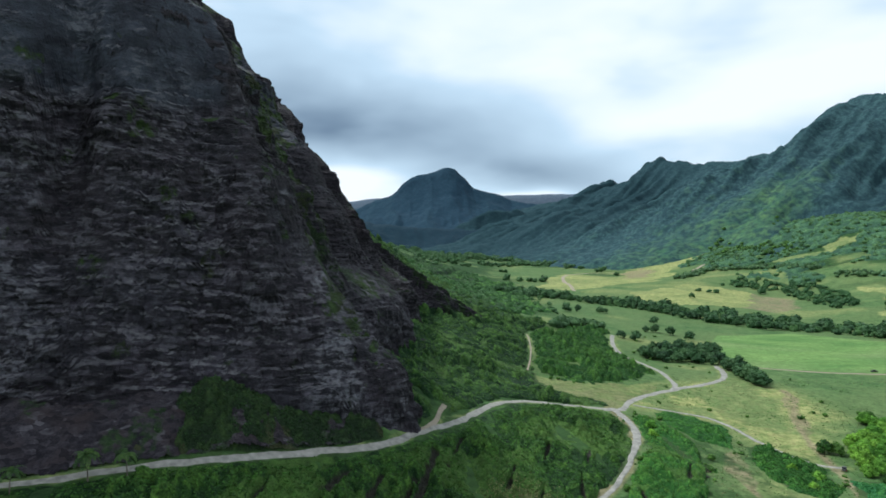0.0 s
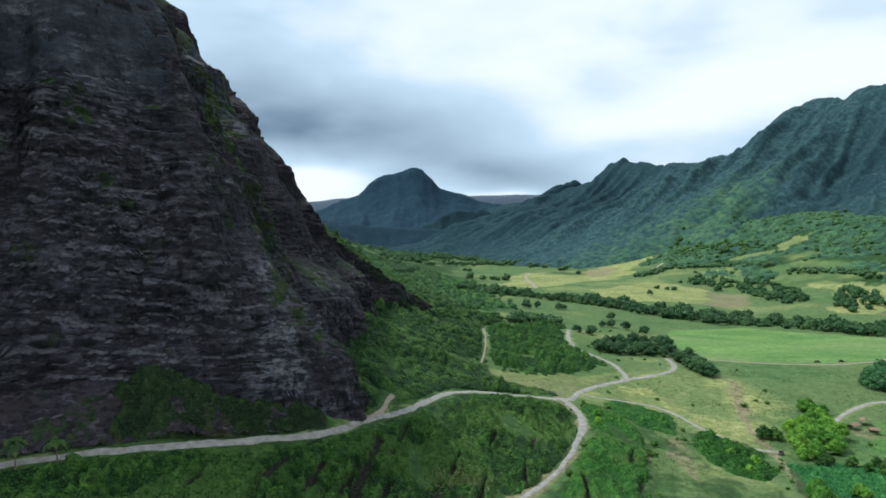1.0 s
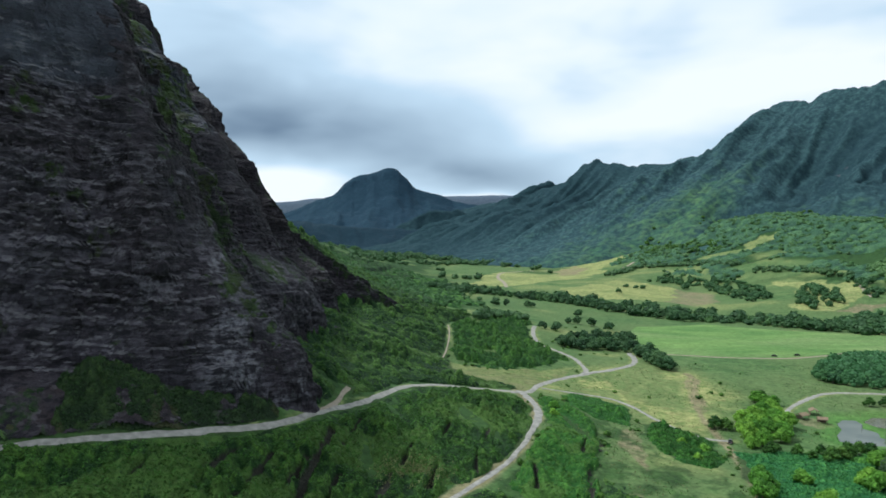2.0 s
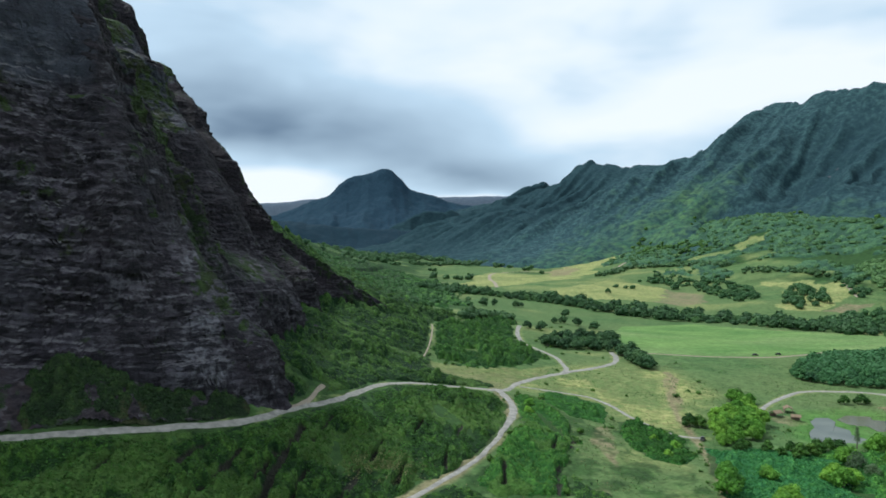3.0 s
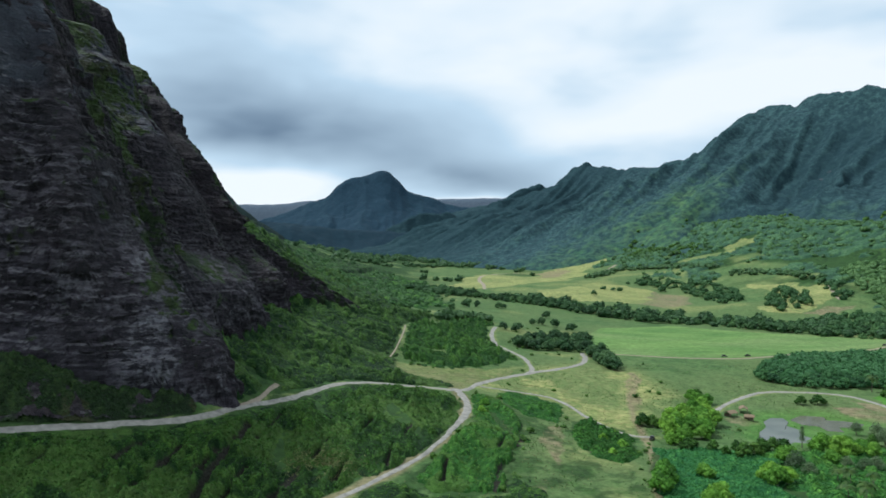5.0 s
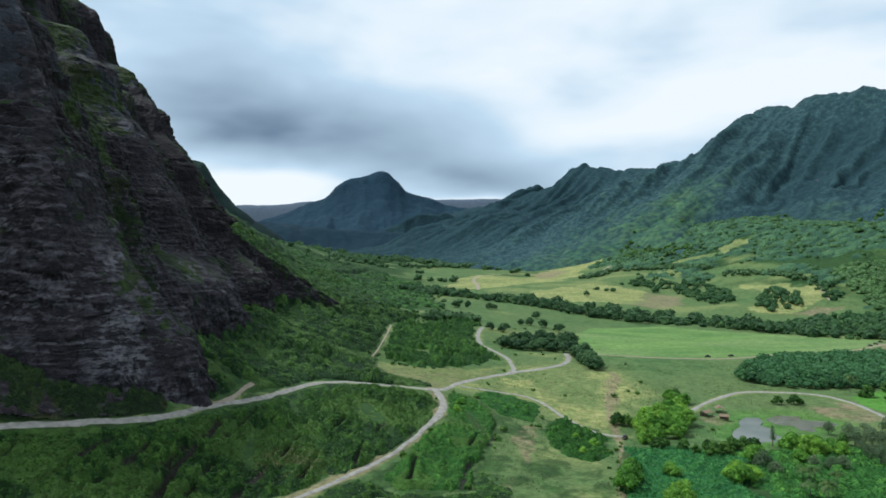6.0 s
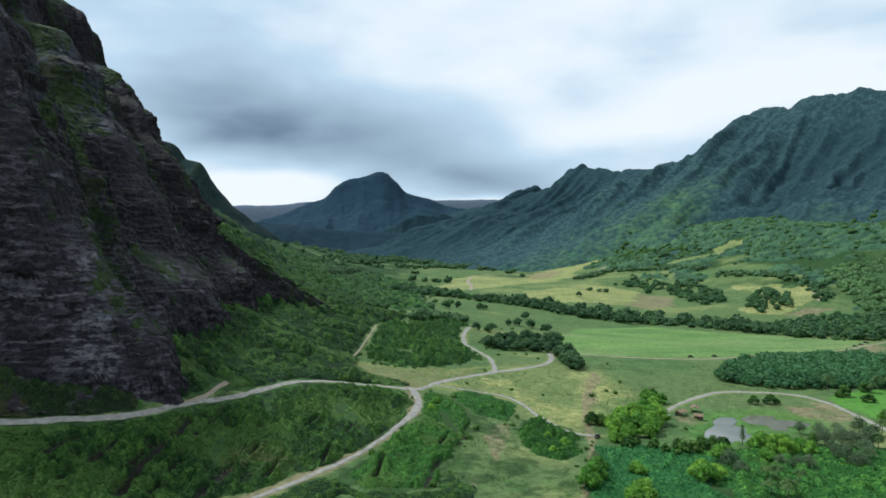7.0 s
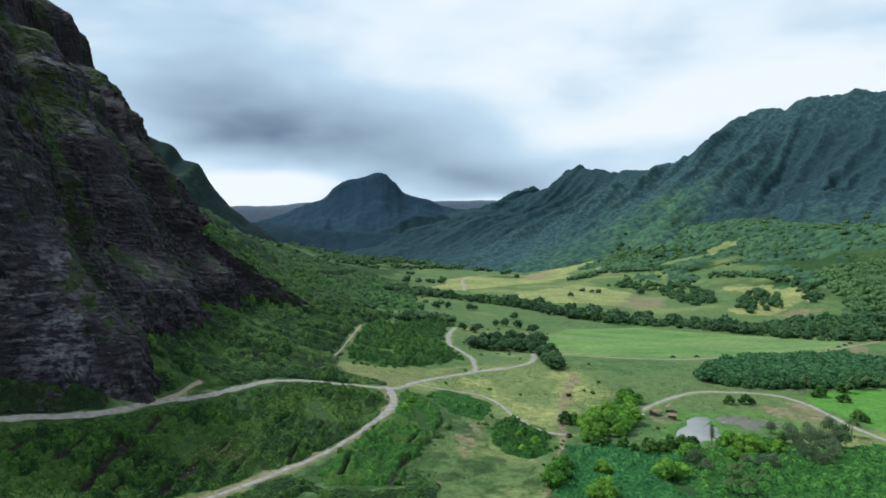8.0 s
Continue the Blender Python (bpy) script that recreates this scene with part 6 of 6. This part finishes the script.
def blanket(label, xs, ys, chance, size, height, mat, seed, base=surface, clear=tuple(PASTURES) + (FLANK,)):
    """Low scrub that covers a slope between its trees, on a sheet of its own."""
    X, Y = np.meshgrid(xs, ys)
    x, y = X.ravel(), Y.ravel()
    c = smooth(0.12, 0.5, chance(x, y) + 0.25 * fbm(x, y, 22, 3, seed))
    fx, fy = x + 16 * fbm(x, y, 40, 3, 57), y + 16 * fbm(x, y, 40, 3, 59)
    for p in clear:
        c = c * (1 - inside(p, fx, fy))
    f1, r1 = cells(x + 0.25 * size * fbm(x, y, 9, 2, seed + 1), y + 0.25 * size * fbm(x, y, 9, 2, seed + 2), size, seed + 3)
    h = height * np.sqrt(np.clip(1 - (f1 / 0.8) ** 2, 0, 1)) * (0.2 + 0.8 * r1)
    z = base(x, y) + h * c - 1.5 * (1 - c)
    C = c.reshape(X.shape) > 0.05
    v, f, used = trimmed(np.c_[x, y, z], grid_faces(*X.shape, C[:-1, :-1] | C[1:, 1:]))
    ob = mesh_object("scrub", v, f, mat)
    cover(ob, "cover", r1[used])
    return tagged(ob, label, "scrub", kind="stuff")


blanket("soft green scrub blanketing the far slope", np.arange(500, 1420, 2.8), np.arange(690, 2050, 3.6), slope_woods, 12.0, 7.0, HILL_SCRUB, 142)
blanket("dark green scrub on the slope behind the cliff", np.arange(-120, 210, 1.8), np.arange(600, 1400, 2.6), lambda x, y: 1.4 * side_woods(x, y), 7.0, 5.0, BUSHY, 152)


def shoulder(x, y):
    """Dark forest on the shoulder where the cliff sinks into the valley's side."""
    e = 3.0
    rise = np.hypot(cliff_height(x + e, y) - cliff_height(x - e, y), cliff_height(x, y + e) - cliff_height(x, y - e)) / (2 * e)
    return smooth(560, 680, y + 0.5 * x + 40 * fbm(x, y, 40, 3, 161)) * smooth(1.9, 1.1, rise) * smooth(90, 30, x) * (0.75 + 0.5 * fbm(x, y, 50, 3, 162))


blanket("dark forest on the shoulder behind the cliff", np.arange(-330, 90, 2.6), np.arange(600, 1500, 3.4), shoulder, 8.0, 6.0, THICKET_DARK, 164, base=lambda x, y: np.maximum(surface(x, y), cliff_height(x, y)), clear=())
woods("scrubby green woods on the valley's far slope", wooded(520, 1300, 700, 1900, 2600, 41, slope_woods), 6, 11, LEAF_HILL, 42)
woods("dark trees mixed into the scrub of the far slope", wooded(520, 1150, 700, 1900, 1500, 141, lambda x, y: slope_woods(x, y) * smooth(0.0, 0.4, fbm(x, y, 70, 3, 147))), 6, 11, LEAF_DARK, 146)
woods("dense green woods at the foot of the far slope", scatter([(827, 1045), (930, 980), (780, 760), (705, 790), (740, 890), (765, 962)], 8.5, 64), 7, 12, LEAF_HILL, 65, 30)
_rng = np.random.default_rng(66)
_u, _v = _rng.uniform(640, 1010, 1800), _rng.uniform(1000, 1650, 1800)
_x, _y, _z, _s = ridge_place(_u, _v)
_keep = (_rng.uniform(size=1800) < smooth(-0.2, 0.25, fbm(_x, _y, 90, 4, 67) + smooth(600, 950, _u) * 0.6 - 0.45 - 0.15 * smooth(1900, 2200, _v))) & (_z > surface(_x, _y) - 1)
for _p in PASTURES:
    _keep &= inside(_p, _x, _y) < 0.5
woods("scrubby trees climbing the lower ridge", np.c_[_x, _y][_keep], 5, 10, LEAF_GREEN, 68, 20, 0.4, _z[_keep])
woods("low green scrub on the slope behind the cliff", wooded(-110, 200, 640, 1400, 3200, 43, side_woods), 4, 8, LEAF_STREAM, 44)
woods("woods at the head of the valley", wooded(-300, 900, 1350, 3000, 2600, 45, end_woods), 9, 17, LEAF_DARK, 46)
_massed = [q for i, q in enumerate(stream_line) if i % 4 != 1 or i // 4 >= 60]
woods("dark trees massed along the stream", [q for i, q in enumerate(_massed) if i % 3], 4, 15, LEAF_DARK, 51, 90, 0.28)
woods("lighter green trees mixed along the stream", _massed[::3], 4, 12, LEAF_STREAM, 54, 90, 0.28)
woods("green trees in clumps on the pasture hills", [q for i, q in enumerate(hill_places) if i % 4 or i // 4 >= 40], 6, 11, LEAF_HILL, 52, 70, 0.3)
woods("close-set dark green trees filling the planted grove", [q for q in grove_places if q not in grove_front], 8, 10, LEAF_PLANT, 53, 170, 0.18)
woods("thin line of dark trees across the pasture", np.array(along_line([(497, 1391), (581, 1470), (680, 1390), (715, 1280)], 12, 9, 47) + along_line([(707, 1190), (750, 1090), (745, 1005)], 10, 9, 48)
      + along_line([(110, 640), (140, 690), (164, 690)], 5, 5, 49)), 7, 11, LEAF_DARK, 50)


# ---- palms ----
def build_palm(seed, height, label):
    rng = np.random.default_rng(seed)
    root = new("palm_tree")
    lean = rng.uniform(-0.8, 0.8, 2)
    pts = [(lean[0] * t * t, lean[1] * t * t, height * t - 0.5 * (t == 0)) for t in (0, 0.25, 0.5, 0.75, 1.0)]
    v, f = tube(pts, (0.26, 0.2, 0.17, 0.15, 0.16), 8)
    mesh_object("trunk", v, f, BARK, root, label="slender ringed grey trunk")
    for k in range(15):
        a, up = k * 2.4, rng.uniform(-0.25, 0.95)
        ln = rng.uniform(4.0, 5.2)
        mid, rows = [], 9
        for j in range(rows):
            t = j / (rows - 1)
            r, z = ln * t * (1 - 0.18 * t), ln * (up * t - (0.55 + 0.3 * up) * t * t * 1.15)
            mid.append((r, z, 1.0 * math.sin(math.pi * (0.12 + 0.86 * t)) ** 0.7))
        vv, ff = [], []
        side = np.array((-math.sin(a), math.cos(a)))
        out = np.array((math.cos(a), math.sin(a)))
        top = np.array(pts[-1])
        for j in range(rows - 1):
            # leaflets hang on both sides of the rib, with gaps between them
            for sg in (-1, 1):
                (r0, z0, w0), (r1, z1, w1) = mid[j], mid[j + 1]
                rm, zm = r0 + (r1 - r0) * 0.72, z0 + (z1 - z0) * 0.72
                n = len(vv)
                vv += [(*(top[:2] + out * r0), top[2] + z0), (*(top[:2] + out * rm), top[2] + zm),
                       (*(top[:2] + out * (rm + 0.25) + side * sg * w1), top[2] + zm - 0.28), (*(top[:2] + out * (r0 + 0.3) + side * sg * w0), top[2] + z0 - 0.25)]
                ff.append((n, n + 1, n + 2, n + 3))
        mesh_object("frond", np.array(vv), np.array(ff), FROND, root, smoothed=False)
    return tagged(root, label, "palm tree")


palms = [build_palm(401 + k, (8.5, 7.2)[k], "coconut palm with drooping fronds") for k in range(2)]
plant(palms, [(-107, 200), (-97, 204), (-124, 190), (240, 245), (248, 235), (230, 225), (242, 240), (235, 222), (317, 280), (399, 391), (372, 396), (420, 400), (410, 400), (432, 399), (334, 299)],
      "coconut palms of the valley", 0.8, 1.15, 19)


def build_pine(seed, height):
    rng = np.random.default_rng(seed)
    root = new("pine_tree")
    v, f = tube([(0, 0, -0.5), (0.1, 0, height * 0.5), (0, 0.1, height)], (0.28, 0.2, 0.06), 8)
    mesh_object("trunk", v, f, BARK, root, label="straight thin brown trunk")
    places, normals = [], []
    for k in range(520):
        t = rng.uniform(0.32, 1.0)
        r = (1 - t) * 3.2 + 0.5
        a = rng.uniform(0, 6.28)
        q = rng.uniform(0.2, 1.0) * r * (0.55 + 0.45 * math.sin(t * 40) ** 2)
        places.append((math.cos(a) * q, math.sin(a) * q, t * height - q * 0.15))
        normals.append((math.cos(a), math.sin(a), 0.9))
    v, f = leaf_quads(rng, np.array(places), np.array(normals) + rng.normal(size=(520, 3)) * 0.4, 0.6)
    mesh_object("crown", v, f, LEAF_GREY, root, smoothed=False)
    return tagged(root, "slender open tree standing at the pond's edge", "tree")


pine = build_pine(431, 10.5)
pine.matrix_basis = pose(255, 291.5, height_at(255, 291.5) + 0.2)


# ---- vehicles and shelters ----
PAINT_DARK = plain_material("dark_paint", (0.020, 0.021, 0.024), (0.030, 0.031, 0.034), 3.0, 0.35, specular=0.5)
PAINT_WHITE = plain_material("white_canvas", (0.72, 0.72, 0.70), (0.80, 0.80, 0.79), 2.0, 0.7)
GLASS = plain_material("tinted_glass", (0.02, 0.025, 0.03), (0.03, 0.035, 0.04), 2.0, 0.08, specular=0.6)
TYRE = plain_material("black_rubber", (0.018, 0.018, 0.018), (0.03, 0.03, 0.03), 0.5, 0.9)
STEEL = plain_material("dull_steel", (0.35, 0.35, 0.36), (0.45, 0.45, 0.46), 0.5, 0.4, metallic=0.9)
LAMP_RED = plain_material("red_lens", (0.30, 0.02, 0.02), (0.36, 0.03, 0.03), 0.5, 0.3)
THATCH = plain_material("brown_thatch", (0.14, 0.10, 0.065), (0.24, 0.18, 0.12), 0.6, 0.95, bump=0.08)
TIMBER = plain_material("weathered_timber", (0.12, 0.09, 0.065), (0.20, 0.16, 0.12), 0.5, 0.9)


def box(bm, x0, x1, y0, y1, z0, z1, taper=0.0):
    vs = [bm.verts.new(p) for p in ((x0, y0, z0), (x1, y0, z0), (x1, y1, z0), (x0, y1, z0), (x0 + taper, y0 + taper, z1), (x1 - taper, y0 + taper, z1), (x1 - taper, y1 - taper, z1), (x0 + taper, y1 - taper, z1))]
    for q in ((3, 2, 1, 0), (4, 5, 6, 7), (0, 1, 5, 4), (1, 2, 6, 5), (2, 3, 7, 6), (3, 0, 4, 7)):
        bm.faces.new([vs[i] for i in q])
    return bm


def rounded_box(size, width=0.08, segments=2):
    bm = box(bmesh.new(), *size)
    bmesh.ops.bevel(bm, geom=bm.edges[:], offset=width, segments=segments, affect="EDGES")
    return bm


def build_truck(paint, label):
    root = new("truck")
    part("body", rounded_box((-0.95, 0.95, -2.4, 2.4, 0.5, 1.1), 0.12), paint, root)
    part("cabin", rounded_box((-0.88, 0.88, -1.1, 1.3, 1.08, 1.85, 0.16), 0.1), paint, root)
    part("windscreen", rounded_box((-0.70, 0.70, 1.16, 1.28, 1.2, 1.7), 0.03), GLASS, root, "dark tinted windscreen")
    part("rear_window", rounded_box((-0.70, 0.70, -1.08, -0.96, 1.2, 1.7), 0.03), GLASS, root, "dark tinted window")
    for sx in (-1, 1):
        part("side_window", rounded_box((sx * 0.80 - 0.06, sx * 0.80 + 0.06, -0.8, 1.0, 1.2, 1.68), 0.03), GLASS, root, "dark tinted window")
        part("tail_light", rounded_box((sx * 0.78 - 0.1, sx * 0.78 + 0.1, -2.44, -2.36, 0.75, 0.98), 0.02), LAMP_RED, root, "red tail light")
        for y in (-1.5, 1.5):
            bm = bmesh.new()
            bmesh.ops.create_cone(bm, cap_ends=True, segments=18, radius1=0.42, radius2=0.42, depth=0.28, matrix=Matrix.Translation((sx * 0.86, y, 0.42)) @ Matrix.Rotation(math.pi / 2, 4, "Y"))
            wheel = part("wheel", bm, TYRE, root, "black rubber wheel")
            bm = bmesh.new()
            bmesh.ops.create_cone(bm, cap_ends=True, segments=12, radius1=0.22, radius2=0.18, depth=0.3, matrix=Matrix.Translation((sx * 0.87, y, 0.42)) @ Matrix.Rotation(math.pi / 2, 4, "Y"))
            part("rim", bm, STEEL, wheel, "dull steel rim")
    part("bumper", rounded_box((-0.9, 0.9, -2.5, -2.36, 0.5, 0.68), 0.04), STEEL, root, "dull steel bumper")
    return tagged(root, label, "truck")


truck = build_truck(PAINT_DARK, "dark pickup truck parked where the tracks meet")
truck.matrix_basis = pose(188.5, 312, height_at(188.5, 312) + 0.05, 0, 0, -35)
CARS = [(333, 513, 80), (356, 518, 95), (526, 577, 40), (539, 587, 35), (552, 597, 30), (484, 527, 80), (470, 529, 100), (474, 551, 60)]
for _k, (_x, _y, _r) in enumerate(CARS):
    ob = copy_thing(truck, pose(_x, _y, height_at(_x, _y) + 0.05, 0, 0, _r))
    tagged(ob, "dark vehicle standing on the pale track beside the field", group="vehicles on the field track")


def build_shelter(x, y, turn, w, d, h):
    root = new("shelter")
    bm = bmesh.new()
    for p, q in (((-w / 2 - 0.4, -d / 2 - 0.4), (w / 2 + 0.4, 0)), ((-w / 2 - 0.4, d / 2 + 0.4), (w / 2 + 0.4, 0))):
        lo, hi = h, h + d * 0.32
        vs = [bm.verts.new(c) for c in ((p[0], p[1], lo), (q[0], p[1], lo), (q[0], q[1], hi), (p[0], q[1], hi), (p[0], p[1], lo + 0.18), (q[0], p[1], lo + 0.18), (q[0], q[1], hi + 0.18), (p[0], q[1], hi + 0.18))]
        for f in ((0, 1, 2, 3), (7, 6, 5, 4), (0, 4, 5, 1), (1, 5, 6, 2), (2, 6, 7, 3), (3, 7, 4, 0)):
            bm.faces.new([vs[i] for i in f])
    part("roof", bm, THATCH, root, "brown thatched roof")
    for sx in (-1, 1):
        for sy in (-1, 1):
            part("post", rounded_box((sx * w / 2 - 0.09, sx * w / 2 + 0.09, sy * d / 2 - 0.09, sy * d / 2 + 0.09, -0.3, h + 0.1), 0.02, 1), TIMBER, root)
    part("back_wall", rounded_box((-w / 2, w / 2, d / 2 - 0.1, d / 2 - 0.02, 0.0, h * 0.9), 0.02, 1), TIMBER, root, "weathered plank wall")
    root.matrix_basis = pose(x, y, height_at(x, y), 0, 0, turn)
    return tagged(root, "small open shelter with a brown thatched roof", "shelter", "shelters by the pond")


build_shelter(250, 349, 20, 5.5, 4.0, 2.3)
build_shelter(257, 342, -25, 4.5, 3.5, 2.2)
build_shelter(262, 357, 65, 6.0, 4.0, 2.3)


def build_tent(x, y, turn):
    root = new("canopy_tent")
    bm = bmesh.new()
    c = bm.verts.new((0, 0, 3.1))
    ring = [bm.verts.new(p) for p in ((-1.3, -1.3, 2.2), (1.3, -1.3, 2.2), (1.3, 1.3, 2.2), (-1.3, 1.3, 2.2))]
    low = [bm.verts.new((v.co.x, v.co.y, 1.9)) for v in ring]
    for i in range(4):
        bm.faces.new((ring[i], ring[(i + 1) % 4], c))
        bm.faces.new((low[i], low[(i + 1) % 4], ring[(i + 1) % 4], ring[i]))
    part("cover", bm, PAINT_WHITE, root, "white canvas cover")
    for sx in (-1, 1):
        for sy in (-1, 1):
            part("pole", rounded_box((sx * 1.26 - 0.03, sx * 1.26 + 0.03, sy * 1.26 - 0.03, sy * 1.26 + 0.03, -0.2, 2.2), 0.01, 1), STEEL, root)
    root.matrix_basis = pose(x, y, height_at(x, y), 0, 0, turn)
    return tagged(root, "white canopy tent beside the bright trees", "tent")


build_tent(239.5, 344, 15)
